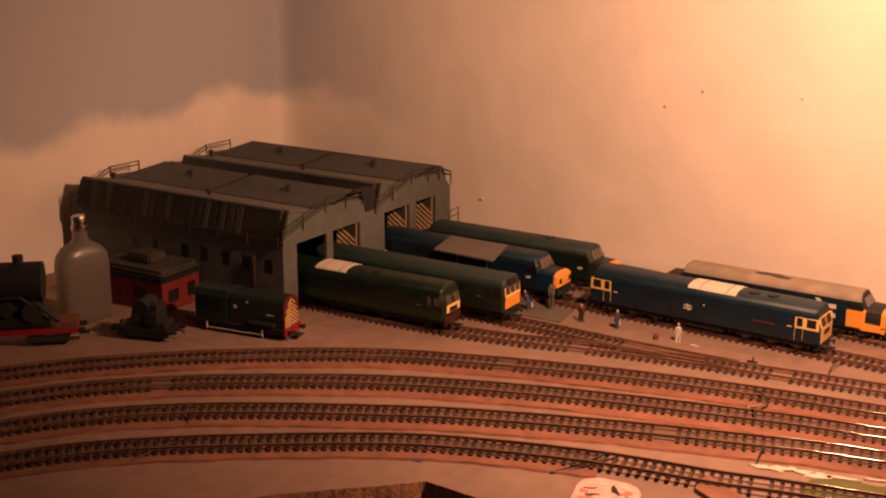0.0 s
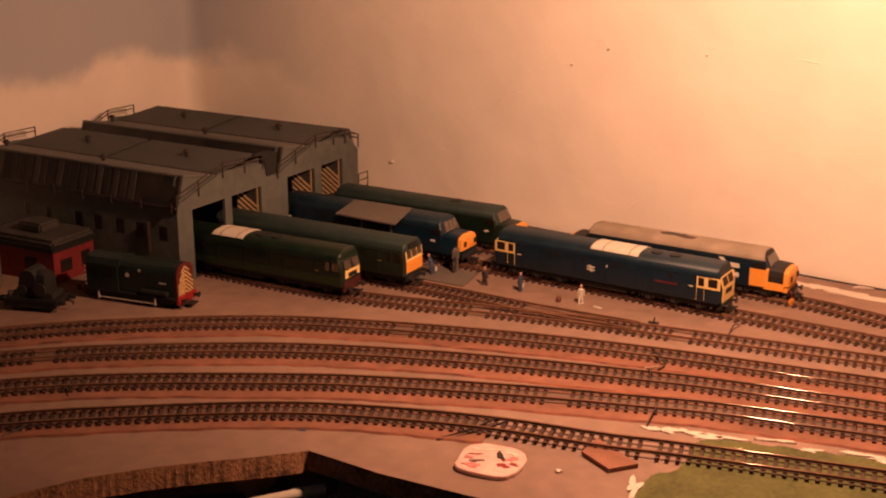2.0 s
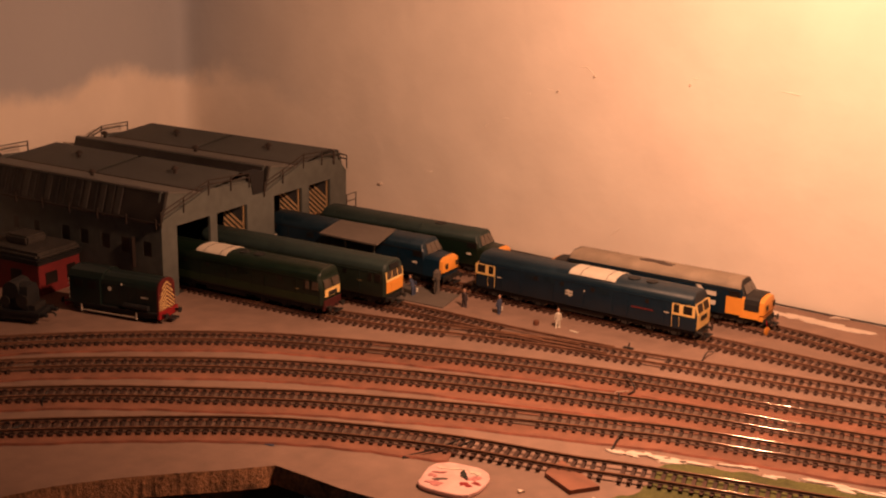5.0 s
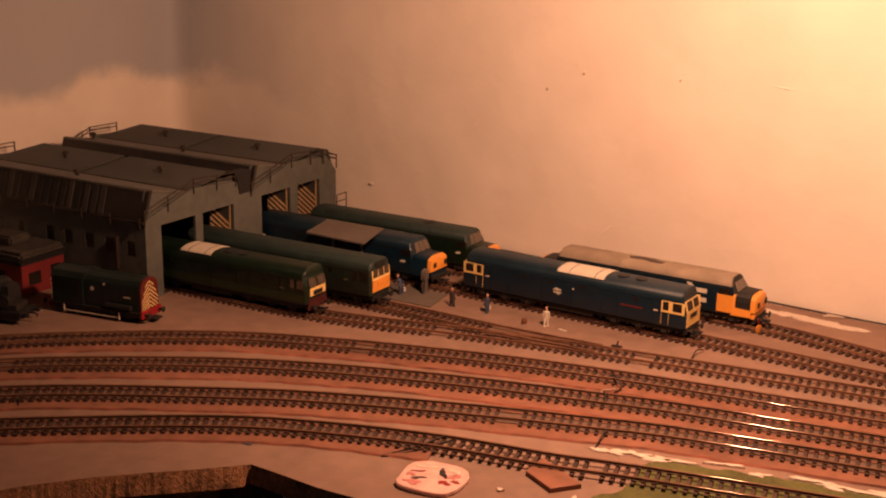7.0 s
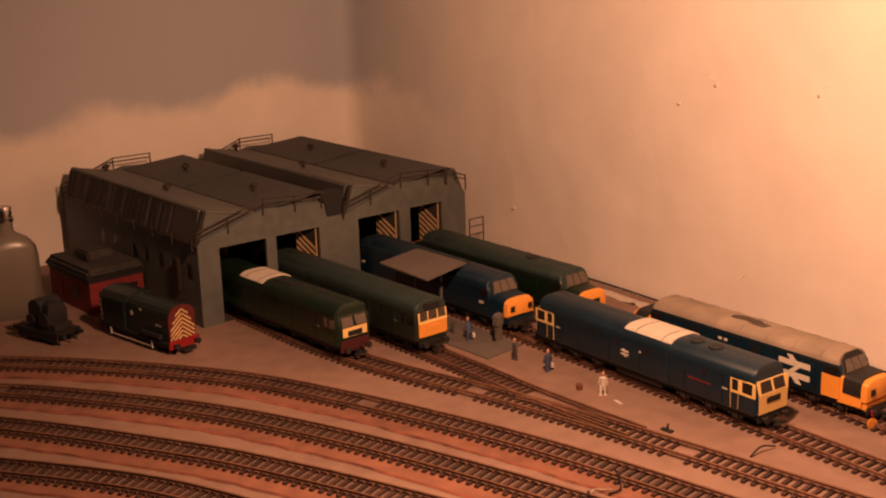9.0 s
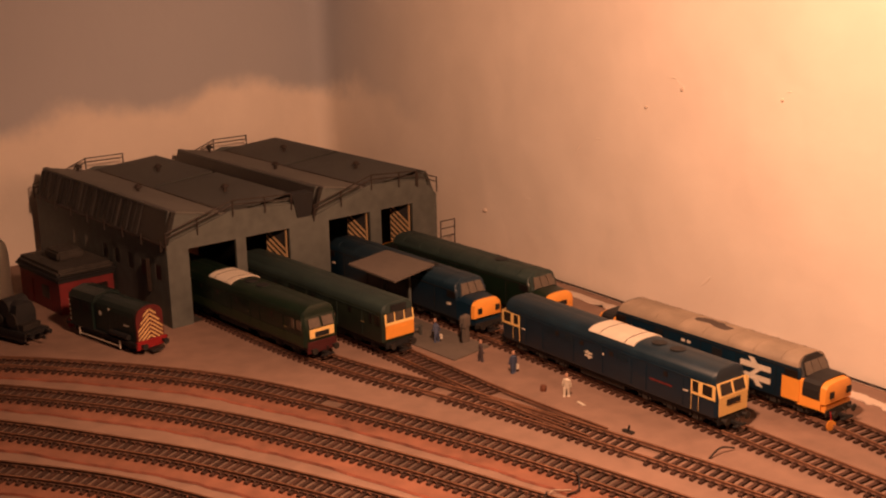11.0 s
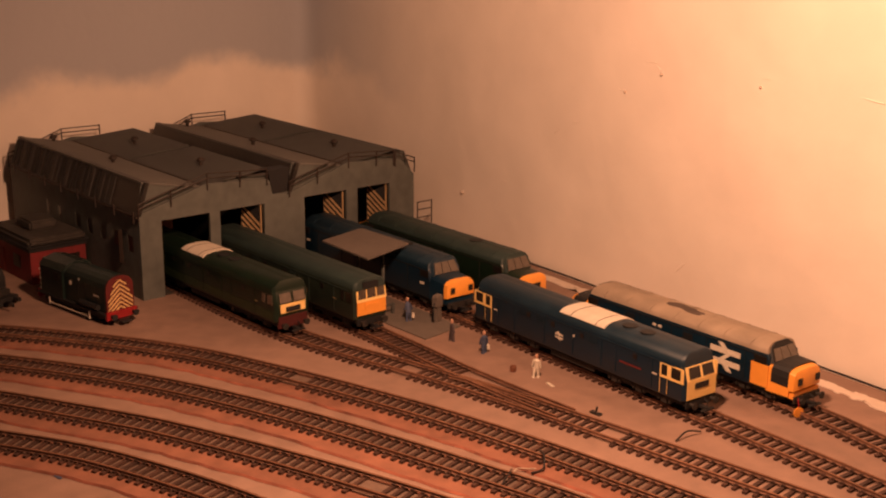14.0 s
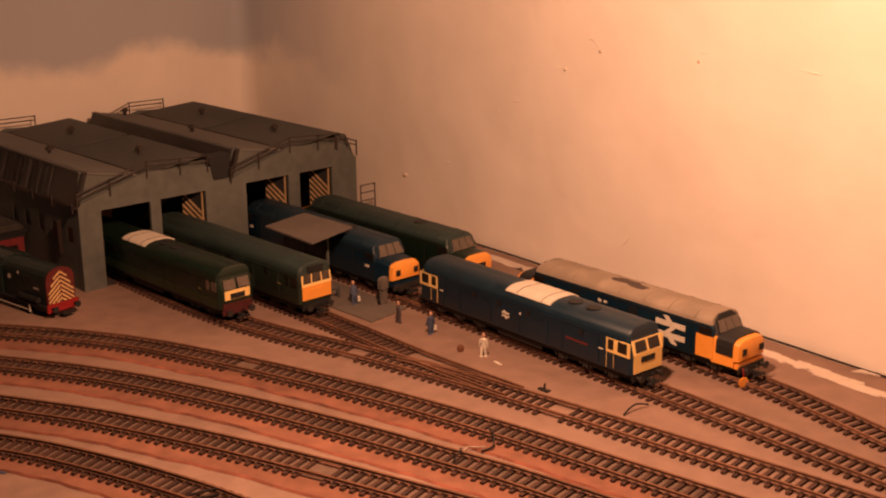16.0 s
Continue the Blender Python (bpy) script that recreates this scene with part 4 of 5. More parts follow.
        part("gutter", box(B(), -cab + 0.004, cab - 0.004, yy - 0.0003, yy + 0.0003, ZS + 0.0006, ZS + 0.0012), BLACK, loco)
        for jx in (-0.076, -0.035, 0.0, 0.036, 0.074):
            part("panel_joint", box(B(), jx, jx + 0.0002, yy - 0.0003, yy + 0.0001, ZB + 0.001, ZS), BLACK, loco)
        for gx in (-0.05, 0.012):
            bm = B()
            for k in range(6):
                box(bm, gx, gx + 0.010, yy - 0.0002, yy + 0.0002, 0.0320 + k * 0.0011, 0.0325 + k * 0.0011)
            part("grille", bm, BLACK, loco)
    boxpart("tank", (-0.022, 0.022, -0.0140, 0.0140, 0.0078, 0.0140), UNDER, loco, bev=0.0008)
    for e in (-1, 1):
        bogie(loco, e * 0.070, (-0.025, 0.0, 0.025), 0.036)
    boxpart("solebar", (-half + 0.006, half - 0.006, -0.0150, 0.0150, 0.0118, 0.0135), BLACK, loco)
    return loco


def on_line(xa, ya, xb, yb):
    """Pose of a locomotive whose ends stand at two plan points, b ahead."""
    return pose((xa + xb) / 2, (ya + yb) / 2, 0, 0, 0, math.degrees(math.atan2(yb - ya, xb - xa)))


flat_loco(on_line(-0.072, 0.0255, 0.1720, 0.0325), "two-tone green diesel locomotive with small yellow panel, nosing from the shed", GREEN, GREEN, CREAM, False, half=0.122, band=LIME, cowl=material("maroon_cowl", (0.06, 0.012, 0.012), 0.5), roof_panel=(-0.036, 0.002), headcode=BLACK)
flat_loco(on_line(-0.033, 0.0865, 0.2085, 0.0897), "weathered green diesel locomotive with a flat yellow end", DUSTYGREEN, GREENROOF, YELLOW, "front", half=0.1205, roof_panel=None, screen_rake=0.0015, headcode=YELLOW)
flat_loco(on_line(0.2620, 0.1795, 0.5070, 0.1680), "rail blue diesel locomotive with cream-yellow cabs and white roof panel", BLUE, BLUEROOF, CREAM, "sides", half=0.1225, badge=-0.012, name_bar=True, roof_panel=(-0.0140, 0.0365))
nosed_loco(on_line(-0.040, 0.1855, 0.2225, 0.1810), "dark blue nosed diesel locomotive with yellow nose end under the canopy", BLUE, BLUEROOF, half=0.131, badge=True)
nosed_loco(on_line(-0.007, 0.2430, 0.2530, 0.2425), "dark green nosed diesel locomotive with yellow nose beside the wall", GREEN, GREENROOF, half=0.131, badge=True, face_codes=False)
nosed_loco(on_line(0.3130, 0.2440, 0.5515, 0.2370), "blue diesel locomotive with grey roof, yellow cabs and large badge", BLUE, GREYROOF, half=0.1190, nose=0.0225, dome=0.0500, nose_roof=BLACK, cab_yellow=True, big_badge=True, tag=True)


# ---- green shunter standing on the board ----
sh = thing("shunter", on_line(-0.064, -0.0840, 0.0480, -0.0665) @ pose(0, 0, -RAIL_TOP + 0.0004), "green diesel shunter with red and yellow chevron end", "locomotive")
hood = [(0.0142, 0.016), (0.0142, 0.0385), (0.0132, 0.0425), (0.0105, 0.0458), (0.0060, 0.0480), (0.0, 0.0488), (-0.0060, 0.0480), (-0.0105, 0.0458), (-0.0132, 0.0425), (-0.0142, 0.0385), (-0.0142, 0.016)]
part("hood", extrude_x(B(), hood, -0.012, 0.0525), material("shunter_green", (0.007, 0.016, 0.014), 0.4, scale=110, vary=0.2), sh)
part("radiator_end", extrude_x(B(), hood, 0.0525, 0.0540), DARKRED, sh, "dark red hood end")
chev = new("chevron_panel")
chev.parent = sh
for k in range(7):
    for s in (-1, 1):
        apex = 0.0215 + k * 0.0040
        reach = 0.0128 if k < 5 else 0.0128 - (k - 4) * 0.0030
        drop = apex - reach * 0.85
        if drop < 0.0175:
            reach, drop = (apex - 0.0175) / 0.85, 0.0175
        part("chevron", plate(B(), [(0.0543, s * 0.0003, apex - 0.0017), (0.0543, s * reach, drop - 0.0008), (0.0543, s * reach, drop + 0.0009), (0.0543, s * 0.0003, apex)], 0.0002), DULLCREAM, chev)
cabroof = [(0.0165, 0.0420), (0.0120, 0.0480), (0.0, 0.0505), (-0.0120, 0.0480), (-0.0165, 0.0420)]
part("cab", extrude_x(B(), [(0.0165, 0.016), (0.0165, 0.0425), (-0.0165, 0.0425), (-0.0165, 0.016)], -0.0480, -0.0120), bpy.data.materials["shunter_green"], sh)
part("cab_roof", extrude_x(B(), cabroof, -0.0495, -0.0105), bpy.data.materials["shunter_green"], sh)
for s in (-1, 1):
    for x in (-0.042, -0.026):
        part("side_window", box(B(), x, x + 0.010, s * 0.0166 - 0.0003, s * 0.0166 + 0.0003, 0.0320, 0.0400), GLASS, sh, "cab side window")
    part("badge", disc(B(), (-0.002, s * 0.0142, 0.034), (0, 1, 0), 0.0023, 0.0004, 12), WHITE, sh)
    part("badge", disc(B(), (0.012, s * 0.0142, 0.040), (0, 1, 0), 0.0012, 0.0004, 12), WHITE, sh)
    part("number_bar", box(B(), 0.034, 0.042, s * 0.0141 - 0.0002, s * 0.0141 + 0.0002, 0.0290, 0.0305), WHITE, sh)
    for x in (-0.0345, 0.0300):
        part("rail_bracket", box(B(), x - 0.0006, x + 0.0006, s * 0.0170 - 0.0006, s * 0.0170 + 0.0006, 0.0075, 0.0150), WHITE, sh)
    for x in (0.010, 0.020, 0.030, 0.040, 0.050):
        part("hood_door_joint", box(B(), x, x + 0.0004, s * 0.0142 - 0.0002, s * 0.0142 + 0.0002, 0.0185, 0.0385), BLACK, sh)
    part("air_tank", tube(B(), [(0.016, s * 0.0165, 0.0205), (0.044, s * 0.0165, 0.0205)], 0.0026, 12), BLACK, sh)
    part("footplate", box(B(), -0.055, 0.055, s * 0.0145 - 0.0030, s * 0.0145 + 0.0030, 0.0150, 0.0165, 0.0003), BLACK, sh)
    part("step_rail", box(B(), -0.0345, 0.0300, s * 0.0170 - 0.0004, s * 0.0170 + 0.0004, 0.0088, 0.0096), WHITE, sh, "pale lower handrail")
    for k in range(5):
        part("edge_stripe", box(B(), -0.0492, -0.0482, s * 0.0150 - 0.0016, s * 0.0150 + 0.0016, 0.019 + k * 0.0046, 0.0212 + k * 0.0046), WHITE, sh)
    for x in (-0.034, 0.0, 0.034):
        part("wheel", disc(B(), (x, s * 0.0092, RAIL_TOP + 0.0086), (0, 1, 0), 0.0086, 0.0026, 20), UNDER, sh)
    part("outside_frame", box(B(), -0.048, 0.050, s * 0.0120 - 0.0010, s * 0.0120 + 0.0010, 0.0095, 0.0150), BLACK, sh)
for e in (-1, 1):
    part("buffer_beam", box(B(), min(e * 0.0535, e * 0.0560), max(e * 0.0535, e * 0.0560), -0.0160, 0.0160, 0.0100, 0.0175, 0.0003), RED, sh, "red buffer beam")
    for y in (-0.0112, 0.0112):
        bm = disc(B(), (e * 0.0585, y, 0.0138), (1, 0, 0), 0.0013, 0.005, 10)
        part("buffer", disc(bm, (e * 0.0612, y, 0.0138), (1, 0, 0), 0.0029, 0.0009, 14), BLACK, sh)
    part("coupling", box(B(), min(e * 0.056, e * 0.064), max(e * 0.056, e * 0.064), -0.0055, 0.0055, 0.0080, 0.0095), BLACK, sh)


# ---- canopy, pad and yard things ----
pad = part("concrete_pad", loft(B(), [[(x, y, z) for x, y in ((0.120, 0.1145), (0.2500, 0.1165), (0.2430, 0.1625), (0.118, 0.1640))] for z in (0.0, 0.0012)]), CONCRETE)
tagged(pad, "dark grey card fuelling pad between the siding tracks", "pad")
can = thing("fuelling_canopy", pose(0, 0, 0.0012), "grey flat fuelling canopy on thin posts over the pad", "canopy")
part("canopy_roof", loft(B(), [[(x, y, z + dz) for x, y, z in ((0.0950, 0.1165, 0.0535), (0.1700, 0.1145, 0.0525), (0.1560, 0.1720, 0.0545), (0.0850, 0.1695, 0.0550))] for dz in (0, 0.0016)]), CONCRETE, can, "flat grey card roof")
for x, y in ((0.1400, 0.1540), (0.105, 0.150)):
    boxpart("post", (x - 0.0012, x + 0.0012, y - 0.0012, y + 0.0012, 0, 0.0532), SHEDWALL, can)
boxpart("beam", (0.098, 0.150, 0.150, 0.1526, 0.0505, 0.0532), SHEDWALL, can)
pump = thing("fuel_pump", pose(0.2200, 0.1545, 0.0012, 0, 0, 15), "grey fuel pump column with a hose on the pad", "pump")
part("column", loft(B(), [[(-a, -b, z), (a, -b, z), (a, b, z), (-a, b, z)] for a, b, z in ((0.0024, 0.0036, 0), (0.0022, 0.0030, 0.0130), (0.0027, 0.0046, 0.0145), (0.0027, 0.0046, 0.0230), (0.0020, 0.0034, 0.0250))]), CONCRETE, pump)
part("hose", tube(B(), [(0, -0.005, 0.018), (0.002, -0.009, 0.013), (0.001, -0.008, 0.004), (0.0, -0.005, 0.002)], 0.0008), BLACK, pump)
post = thing("bollard", pose(0.177, 0.137, 0.0012), "short grey post on the pad", "post")
part("stem", box(B(), -0.0014, 0.0014, -0.0014, 0.0014, 0, 0.010, 0.0003), SHEDROOF, post)
part("arm", box(B(), -0.0012, 0.0012, -0.008, 0.0014, 0.0078, 0.0095), SHEDROOF, post)


def figurine(x, y, turn, cloth, legs, label, lean=0.0, case=False, white=False, z=0.0):
    bm = B()
    for s in (-1, 1):
        loft(bm, [[(s * 0.0014 + a * 0.0012 * u + s * sp, b * 0.0013 * u + fw * s, zz) for a, b in ((-1, -1), (1, -1), (1, 1), (-1, 1))] for zz, u, sp, fw in ((0, 1.2, 0.0006, 0.001), (0.0015, 0.85, 0.0005, 0.001), (0.0095, 1.15, 0, 0))], mat=1)
        loft(bm, [[(s * (0.0030 + sw) + a * 0.0008, b * 0.0009 + f, zz) for a, b in ((-1, -1), (1, -1), (1, 1), (-1, 1))] for zz, sw, f in ((0.0090, 0.0010, 0.0012 + lean), (0.0120, 0.0008, 0.0003), (0.0165, -0.0004, 0))], mat=0)
    loft(bm, [[(w * math.cos(k * math.tau / 8), 0.62 * w * math.sin(k * math.tau / 8) + lean * f, zz) for k in range(8)] for zz, w, f in ((0.0088, 0.0027, 0), (0.0130, 0.0027, 0.3), (0.0162, 0.0033, 0.6), (0.0175, 0.0016, 0.7), (0.0182, 0.0011, 0.8))], mat=0)
    loft(bm, [[(w * math.cos(k * math.tau / 8), w * math.sin(k * math.tau / 8) + lean, zz) for k in range(8)] for zz, w in ((0.0180, 0.0010), (0.0190, 0.0016), (0.0205, 0.0017), (0.0218, 0.0012), (0.0223, 0.0004))], mat=2)
    if case:
        box(bm, 0.0035, 0.0062, -0.0010, 0.0030, 0.0030, 0.0075, mat=3)
    ob = part("figurine", bm, [cloth, legs, SKIN, WHITE], smooth=False)
    ob.data.transform(Matrix.Diagonal((0.85, 0.85, 0.89, 1.0)))
    ob.matrix_world = pose(x, y, z, 0, 0, turn)
    return tagged(ob, label, "figurine", "yard figurines")


figurine(0.3735, 0.1300, 30, WHITE, WHITE, "small plain figurine painted white, standing on the board")
figurine(0.3056, 0.1346, 80, BLUECLOTH, BLUECLOTH, "small plain figurine in dark blue carrying a pale bag", case=True)
figurine(0.2660, 0.1328, -20, DARKCLOTH, DARKCLOTH, "small plain figurine in dark clothes beside the pad")
figurine(0.2030, 0.1350, 60, BLUECLOTH, BLUECLOTH, "small plain figurine in blue leaning over on the pad", lean=0.009, case=True, z=0.0012)
keg = part("drum", loft(B(), [[(r * math.cos(k * math.tau / 14), r * math.sin(k * math.tau / 14), z) for k in range(14)] for r, z in ((0.0022, 0), (0.0027, 0.0012), (0.0027, 0.0038), (0.0022, 0.0050))]), DOORBROWN)
keg.matrix_world = pose(0.3525, 0.1245, 0)
tagged(keg, "tiny brown drum standing on the board", "drum")
scrap = part("paper_scrap", plate(B(), [(-0.005, -0.001, 0), (0.004, -0.0014, 0), (0.005, 0.001, 0), (-0.004, 0.0016, 0)], 0.0003), WHITE)
scrap.matrix_world = pose(0.3925, 0.1270, 0.0004, 0, 0, -10)
tagged(scrap, "pale paper scrap lying on the board", "scrap")


# ---- red hut, bottle and rolling stock by the west end ----
hut = thing("brick_hut", pose(-0.1600, -0.0570, 0, 0, 0, 2), "small red hut with a dark flat roof and roof box", "building")
boxpart("wall", (-0.046, 0.046, -0.029, 0.029, 0, 0.0330), BRICKRED, hut)
boxpart("rim", (-0.0495, 0.0495, -0.0325, 0.0325, 0.0350, 0.0405), BLACK, hut, "black roof rim", bev=0.002)
boxpart("roof", (-0.0475, 0.0475, -0.0305, 0.0305, 0.0345, 0.0455), HUTROOF, hut, "thick dark felted flat roof", bev=0.003)
boxpart("fascia", (-0.047, 0.047, -0.030, 0.030, 0.0325, 0.0350), BLACK, hut)
boxpart("roof_box", (-0.016, 0.016, -0.014, 0.014, 0.0455, 0.0555), HUTROOF, hut, "dark box on the roof", bev=0.002)
for dims in ((0.0457, 0.0467, -0.020, -0.004, 0.010, 0.023), (0.0457, 0.0467, 0.010, 0.022, 0.010, 0.025)):
    boxpart("window", dims, GLASS, hut, "dark hut window")
for dims in ((-0.030, -0.016, -0.0297, -0.0287, 0.002, 0.026), (0.006, 0.022, -0.0297, -0.0287, 0.012, 0.025)):
    boxpart("door" if dims[0] < 0 else "window", dims, GLASS if dims[0] > 0 else BRICKRED, hut)

bottle = thing("glass_bottle", pose(-0.168, -0.1400, 0, 0, 0, 78), "clear frosted glass flask bottle with a silver cap, standing empty", "bottle")


def flask(shrink):
    rows = [(0.0, 0.90), (0.003, 1.0), (0.060, 1.0), (0.070, 0.95), (0.078, 0.72), (0.083, 0.42), (0.087, 0.27), (0.097, 0.25)]
    rings = []
    for z, f in rows:
        ring = []
        for k in range(28):
            a = k * math.tau / 28
            hx, hy = 0.0275 * f - shrink, max(0.0075, 0.0150 * (f if f > 0.8 else f + 0.1)) - shrink
            c, s = math.cos(a), math.sin(a)
            p = 0.55 if f > 0.6 else 0.85
            ring.append((hx * math.copysign(abs(c) ** p, c), hy * math.copysign(abs(s) ** p, s), z if z > 0 else shrink))
        rings.append(ring)
    return rings


bm = loft(B(), flask(0.0))
inner = loft(bm, [r for r in flask(0.0016)])
body = part("body", bm, CLEARGLASS, bottle, "frosted clear glass", smooth=True)
half_count = len(body.data.polygons) // 2
for n, poly in enumerate(body.data.polygons):
    if n >= half_count:
        poly.flip()
part("cap", loft(B(), [[(r * math.cos(k * math.tau / 18), r * math.sin(k * math.tau / 18), z) for k in range(18)] for r, z in ((0.0082, 0.0960), (0.0084, 0.1000), (0.0074, 0.1010), (0.0074, 0.1090), (0.0068, 0.1110))]), FOIL, bottle, "silver screw cap", smooth=True)

crane = thing("crane_wagon", pose(-0.0720, -0.1430, 0, 0, 0, 18), "small black match wagon with a dark load, standing on the board", "wagon")
boxpart("deck", (-0.032, 0.026, -0.0140, 0.0140, 0.0095, 0.0135), BLACK, crane)
part("load", loft(B(), [[(a * -0.014 + off, -b * 0.011, z), (a * 0.013 + off, -b * 0.011, z), (a * 0.013 + off, b * 0.011, z), (a * -0.014 + off, b * 0.011, z)] for a, b, z, off in ((1, 1, 0.0135, 0), (1.0, 1, 0.0290, 0), (0.85, 0.8, 0.0365, 0.001), (0.4, 0.4, 0.0390, 0.001))]), BLACK, crane, "rounded dark machinery load", smooth=True)
part("drum", disc(B(), (-0.004, 0.0, 0.0330), (0, 1, 0), 0.0085, 0.0240, 18), BLACK, crane, "black winding drum")
part("gear", disc(B(), (0.008, -0.0125, 0.0235), (0, 1, 0), 0.0065, 0.0016, 18), UNDER, crane)
part("gear", disc(B(), (-0.010, -0.0125, 0.0225), (0, 1, 0), 0.0050, 0.0016, 18), UNDER, crane)
boxpart("chest", (0.006, 0.020, -0.010, 0.010, 0.0135, 0.0190), UNDER, crane)
for s in (-1, 1):
    for x in (-0.019, 0.014):
        part("wheel", disc(B(), (x, s * 0.0085, 0.0062), (0, 1, 0), 0.0060, 0.0026, 18), UNDER, crane)
    part("side_frame", box(B(), -0.030, 0.024, s * 0.0120 - 0.0010, s * 0.0120 + 0.0010, 0.0050, 0.0096), UNDER, crane)
for e, x in ((-1, -0.032), (1, 0.026)):
    for y in (-0.010, 0.010):
        part("buffer", disc(B(), (x + e * 0.003, y, 0.0105), (1, 0, 0), 0.0022, 0.0060, 12), BLACK, crane)
    part("hook", tube(B(), [(x, 0, 0.0100), (x + e * 0.007, 0, 0.0105), (x + e * 0.010, 0, 0.0085), (x + e * 0.009, 0, 0.0070)], 0.0010), BLACK, crane)
part("deck_lamp", disc(B(), (-0.024, -0.008, 0.0155), (0, 0, 1), 0.0022, 0.0040, 12), WHITE, crane)

steam = thing("crane_wagon", pose(-0.1760, -0.2350, 0, 0, 0, 42), "red flat wagon carrying a black boiler-shaped crane", "wagon")
boxpart("deck", (-0.070, 0.070, -0.0150, 0.0150, 0.0130, 0.0180), RED, steam, "red wagon deck")
boxpart("end_plate", (0.050, 0.070, -0.0150, 0.0150, 0.0180, 0.0240), DOORBROWN, steam)
part("boiler", tube(B(), [(-0.068, 0, 0.063), (-0.030, 0, 0.063), (0.036, 0, 0.063), (0.040, 0, 0.063)], 0.0195, 22), BLACK, steam, "black boiler", smooth=True)
part("chimney", disc(B(), (0.018, 0, 0.0850), (0, 0, 1), 0.0052, 0.009, 14), BLACK, steam)
boxpart("tank", (-0.060, 0.044, -0.0135, 0.0135, 0.0180, 0.0330), BLACK, steam, bev=0.003)
boxpart("saddle", (-0.058, 0.038, -0.0125, 0.0125, 0.0330, 0.0520), BLACK, steam, bev=0.004)
for x, z, r in ((0.030, 0.036, 0.0100), (0.006, 0.040, 0.0075), (-0.020, 0.038, 0.0090)):
    part("gear", disc(B(), (x, -0.0150, z), (0, 1, 0), r, 0.0030, 20), UNDER, steam, "dark gear wheel")
part("side_pipe", tube(B(), [(-0.060, -0.0165, 0.050), (0.020, -0.0165, 0.052), (0.044, -0.014, 0.030)], 0.0016), UNDER, steam)
part("pipe", tube(B(), [(0.030, -0.010, 0.046), (0.044, -0.011, 0.034), (0.054, -0.010, 0.0245)], 0.0030), UNDER, steam)
for s in (-1, 1):
    for x in (-0.055, -0.03, 0.03, 0.055):
        part("wheel", disc(B(), (x, s * 0.0085, 0.0070), (0, 1, 0), 0.0068, 0.0026, 18), UNDER, steam)
    part("bogie_frame", box(B(), 0.022, 0.062, s * 0.0125 - 0.0010, s * 0.0125 + 0.0010, 0.0050, 0.0110), UNDER, steam)
for y in (-0.010, 0.010):
    part("buffer", disc(B(), (0.0735, y, 0.0150), (1, 0, 0), 0.0024, 0.0070, 12), BLACK, steam)
part("coupling", box(B(), 0.070, 0.080, -0.004, 0.004, 0.0085, 0.0100), BLACK, steam)


# ---- spills, patches, loose things ----
rng = random.Random(5)
edge = spline([(0.566, -0.225), (0.563, -0.185), (0.578, -0.150), (0.572, -0.112), (0.600, -0.094), (0.70, -0.0740), (0.95, -0.030), (1.00, -0.12), (0.95, -0.190), (0.75, -0.2180), (0.60, -0.2350), (0.566, -0.225)], 0.006)[:-1]
edge = [(p.x + rng.uniform(-0.002, 0.002), p.y + rng.uniform(-0.002, 0.002)) for p in edge]
tagged(part("grass_patch", loft(B(), [[(x, y, z) for x, y in edge] for z in (0.0001, 0.0009)]), GRASS), "patch of dull green scatter paint on the board", "grass", kind="stuff")
for n, (x, y, rx, ry, seed, turn) in enumerate(((0.562, 0.2935, 0.034, 0.0085, 3, -0.12), (0.600, 0.2890, 0.030, 0.0070, 61, 0.05), (0.603, 0.3165, 0.010, 0.0032, 9, 0.5), (0.228, 0.324, 0.038, 0.0095, 13, -0.1), (0.536, 0.2960, 0.012, 0.0060, 11, 0.1),
                                               (0.5430, -0.1040, 0.009, 0.0045, 21, 0.1), (0.583, -0.0960, 0.014, 0.0040, 22, 0.2), (0.650, -0.0830, 0.007, 0.0025, 23, 0.15), (0.70, -0.0740, 0.010, 0.0030, 24, 0.15),
                                               (0.5600, -0.2010, 0.004, 0.014, 25, 0.1), (0.505, -0.204, 0.003, 0.0012, 26, 0.3), (0.560, -0.0985, 0.012, 0.0042, 71, 0.2), (0.626, -0.0790, 0.010, 0.0022, 72, 0.2), (0.690, -0.0715, 0.016, 0.0030, 73, 0.1), (0.735, -0.0680, 0.022, 0.0032, 74, 0.08))):
    tagged(part("filler_spill", blob(B(), x, y, rx, ry, 0.0002, 0.0010 + 0.00004 * n, seed, turn, 0.75, 64), PLASTER), "uneven white filler spill dried on the board", "spill", kind="stuff")
shim = thing("cork_offcut", pose(0.527, -0.168, 0.0002, 0, 0, -30), "red-brown cork offcut beside the outer track", "offcut")
part("sheet", loft(B(), [[(-0.026, 0.010, z), (-0.014, -0.013, z), (0.018, -0.013, z), (0.022, 0.010, z)] for z in (0, 0.0034)]), BED, shim)
card = thing("palette_card", pose(0.4575, -0.2165, 0.0002, 0, 0, 10), "pink-white card lid splashed with paint, lying on the board", "card")
bm = loft(B(), [[((0.0238 + 0.0007 * math.sin(5 * a + 1) + 0.0004 * math.sin(11 * a)) * math.copysign(abs(math.cos(a)) ** 0.62, math.cos(a)) * f, (0.0236 + 0.0006 * math.sin(4 * a)) * math.copysign(abs(math.sin(a)) ** 0.65, math.sin(a)) * f, z) for a in [k * math.tau / 28 for k in range(28)]] for f, z in ((0.97, 0), (1, 0.0008), (1, 0.0030), (0.975, 0.0036))])
part("sheet", bm, CARD, card)
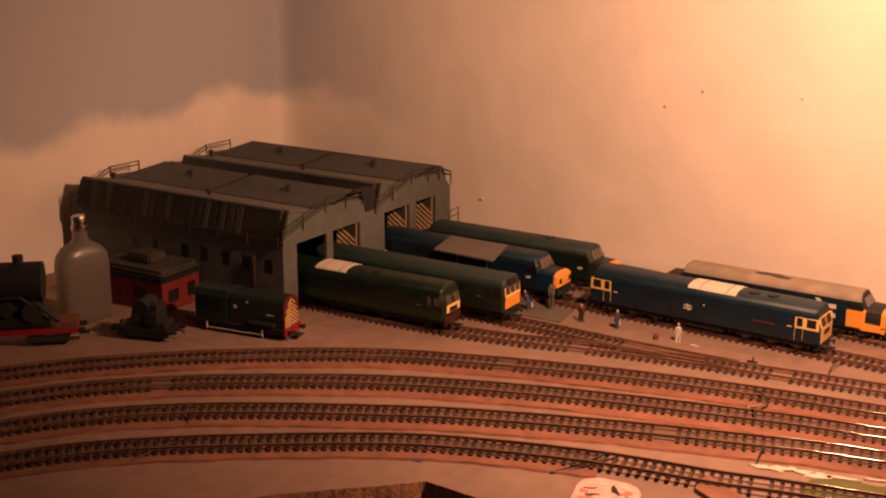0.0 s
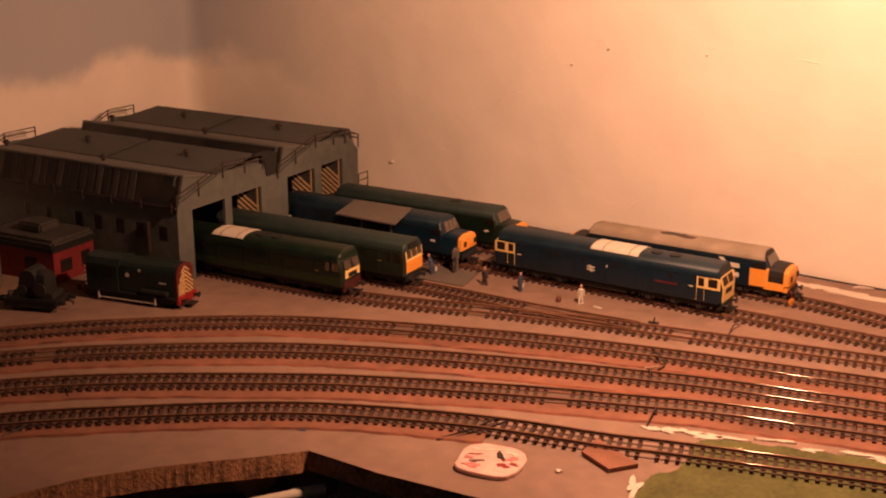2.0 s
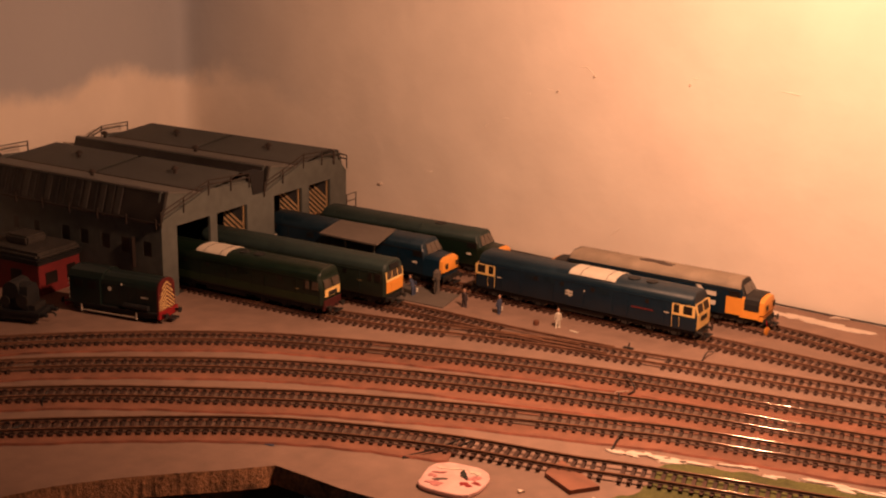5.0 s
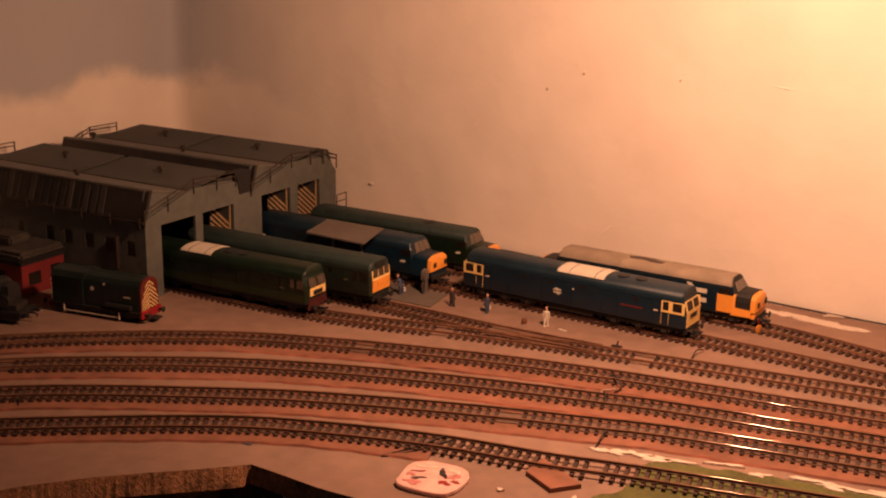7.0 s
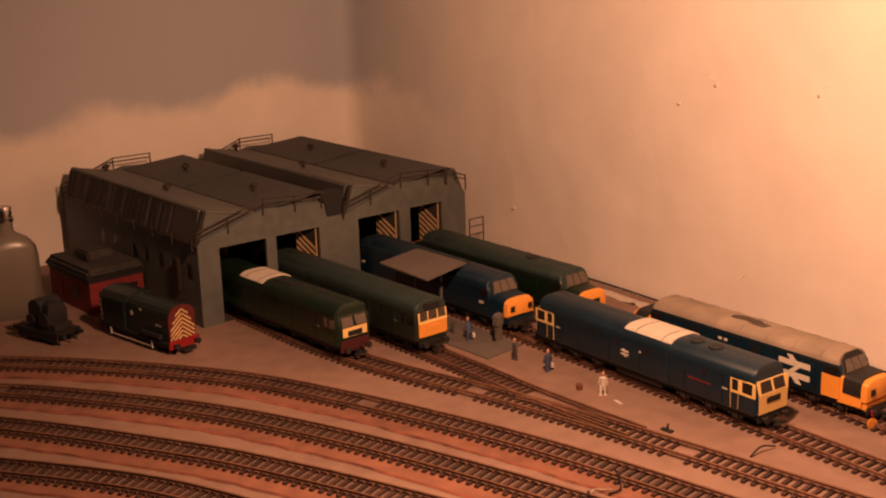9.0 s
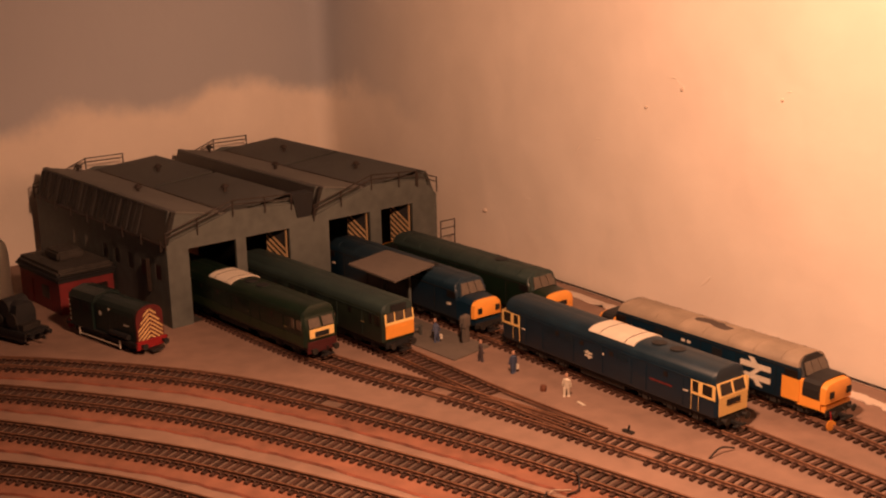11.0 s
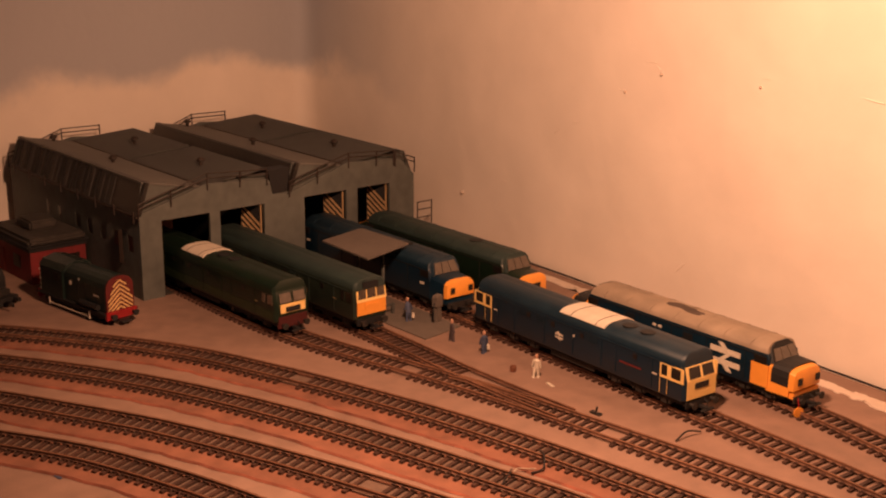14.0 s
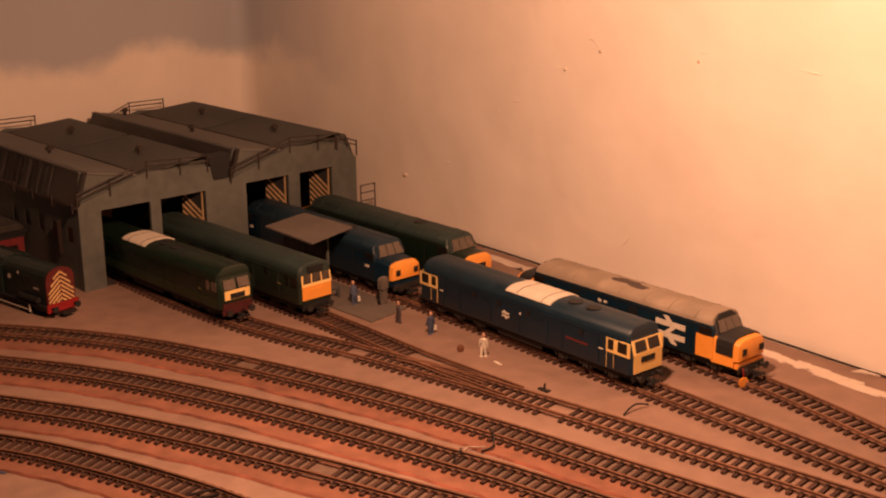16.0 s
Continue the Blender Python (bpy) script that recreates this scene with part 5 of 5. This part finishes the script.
for x, y, rx, ry, mat, seed in ((-0.009, -0.006, 0.0050, 0.0018, SOOT, 31), (0.011, -0.007, 0.0045, 0.0030, RED, 33), (0.018, -0.003, 0.0030, 0.0022, RED, 35), (0.005, 0.007, 0.0028, 0.0065, UNDER, 34), (-0.013, 0.004, 0.0040, 0.0012, RED, 36), (-0.003, 0.014, 0.0050, 0.0020, WHITE, 39), (0.012, 0.013, 0.0040, 0.0030, WHITE, 40), (-0.014, 0.012, 0.0030, 0.0025, PLASTER, 41), (-0.010, -0.013, 0.0070, 0.0030, PINK, 42), (0.014, 0.004, 0.0050, 0.0035, PINK, 43), (-0.016, -0.002, 0.0030, 0.0030, PINK, 44)):
    part("paint_daub", blob(B(), x, y, rx, ry, 0.0036, 0.0004, seed, 0.3, 0.5, 24), mat, card)


def wire(pts, label, mat=WIRE, r=0.0007):
    line = [Vector(p) for p in pts]
    p = [2 * line[0] - line[1]] + line + [2 * line[-1] - line[-2]]
    out = []
    for a, b, c, d in zip(p, p[1:], p[2:], p[3:]):
        for k in range(6):
            u = k / 6
            out.append(0.5 * (2 * b + (c - a) * u + (2 * a - 5 * b + 4 * c - d) * u * u + (3 * b - a - 3 * c + d) * u ** 3))
    out.append(p[-2])
    return tagged(part("wire", tube(B(), out, r, 6), mat), label, "wire", "loose feed wires")


wire([(0.432, -0.156, 0.006), (0.420, -0.180, 0.003), (0.405, -0.2020, 0.0007), (0.412, -0.196, 0.0007), (0.428, -0.176, 0.003), (0.440, -0.160, 0.006)], "black looped feed wire at the outer track")
wire([(0.134, -0.324, 0.006), (0.128, -0.342, 0.004), (0.122, -0.368, 0.0007)], "black feed wire at the outer track's end")
wire([(0.100, -0.268, 0.008), (0.104, -0.278, 0.003), (0.112, -0.285, 0.0007)], "short black feed wire at the third track")
wire([(0.530, -0.080, 0.007), (0.531, -0.092, 0.005), (0.532, -0.106, 0.0007)], "short black feed wire at the third track")
wire([(0.487, 0.024, 0.008), (0.495, 0.020, 0.009), (0.503, 0.012, 0.004), (0.500, 0.004, 0.0020)], "black feed wire curling off the inner main track")
# pale lower piece below the black wire
wire([(0.498, 0.010, 0.0026), (0.494, 0.004, 0.0030), (0.490, 0.001, 0.0026), (0.492, -0.004, 0.0022)], "short pale wire piece between main tracks", PALEWIRE, 0.0004)
wire([(0.498, -0.012, 0.0085), (0.502, -0.020, 0.0070), (0.505, -0.030, 0.0020)], "short black feed wire at the second track")
wire([(0.527, 0.145, 0.002), (0.525, 0.132, 0.005), (0.525, 0.12, 0.0008)], "black feed wire beside the siding")
blue_drop = part("paint_drop", blob(B(), 0.3065, -0.2385, 0.004, 0.0022, 0.0001, 0.0005, 51, 0.1, 0.3, 20), BLUECLOTH)
tagged(blue_drop, "small blue-grey paint drop on the board", "spill")

# fixings and lumps in the wall
for n, (x, z, r) in enumerate(((0.2600, 0.1960, 0.0013), (0.3050, 0.2170, 0.0015), (0.4180, 0.2190, 0.0011), (0.0100, 0.0525, 0.0018))):
    y = wall_y(x)
    bm = loft(B(), [[(x + q * math.cos(k * math.tau / 10) * (1.8 if n == 3 else 1), y - d, z + q * math.sin(k * math.tau / 10)) for k in range(10)] for q, d in ((r, -0.0005), (r, 0.0014), (r * 0.6, 0.0026))])
    tagged(part("wall_plug", bm, PLASTER, smooth=True), "small pale plug standing out of the wall", "plug", "wall plugs")

# black tube added over the wall gap to draw the dark line there
cable = [(x, wall_y(x) - 0.0045, 0.0010 + 0.0002 * math.sin(x * 40)) for x in [0.02 + 0.03 * k for k in range(33)]]
tagged(part("cable", tube(B(), cable, 0.0010, 8), WIRE, smooth=True), "thin black tube over the gap at the foot of the wall", "cable")

# trowel ridges standing out of the plaster
bm = B()
rng = random.Random(12)
for x, z, rx, rz, slope in ((0.290, 0.2260, 0.011, 0.0008, 0.05), (0.300, 0.2225, 0.005, 0.0007, -0.5), (0.191, 0.157, 0.008, 0.0008, 0.2), (0.164, 0.144, 0.005, 0.0010, 0.8), (0.222, 0.189, 0.004, 0.0007, 0.3),
                            (0.0845, 0.0785, 0.007, 0.0009, 0.1), (0.423, 0.2262, 0.006, 0.0007, 0.2), (0.250, 0.1965, 0.005, 0.0006, 0.0), (0.339, 0.044, 0.012, 0.0012, 0.9), (0.52, 0.222, 0.020, 0.0008, -0.1)):
    ring_a, ring_b = [], []
    for k in range(16):
        a = k * math.tau / 16
        f = 1 + rng.uniform(-0.3, 0.3)
        u, v = rx * math.cos(a) * f, rz * math.sin(a) * f
        px, pz = x + u - v * slope, z + v + u * slope
        ring_a.append((px, wall_y(px) + 0.0005, pz))
        ring_b.append((x + (px - x) * 0.5, wall_y(px) - 0.0004, z + (pz - z) * 0.5))
    loft(bm, [ring_a, ring_b])
tagged(part("plaster_ridge", bm, WALL, smooth=True), "small trowel ridges standing out of the cream plaster", "plaster", kind="stuff")
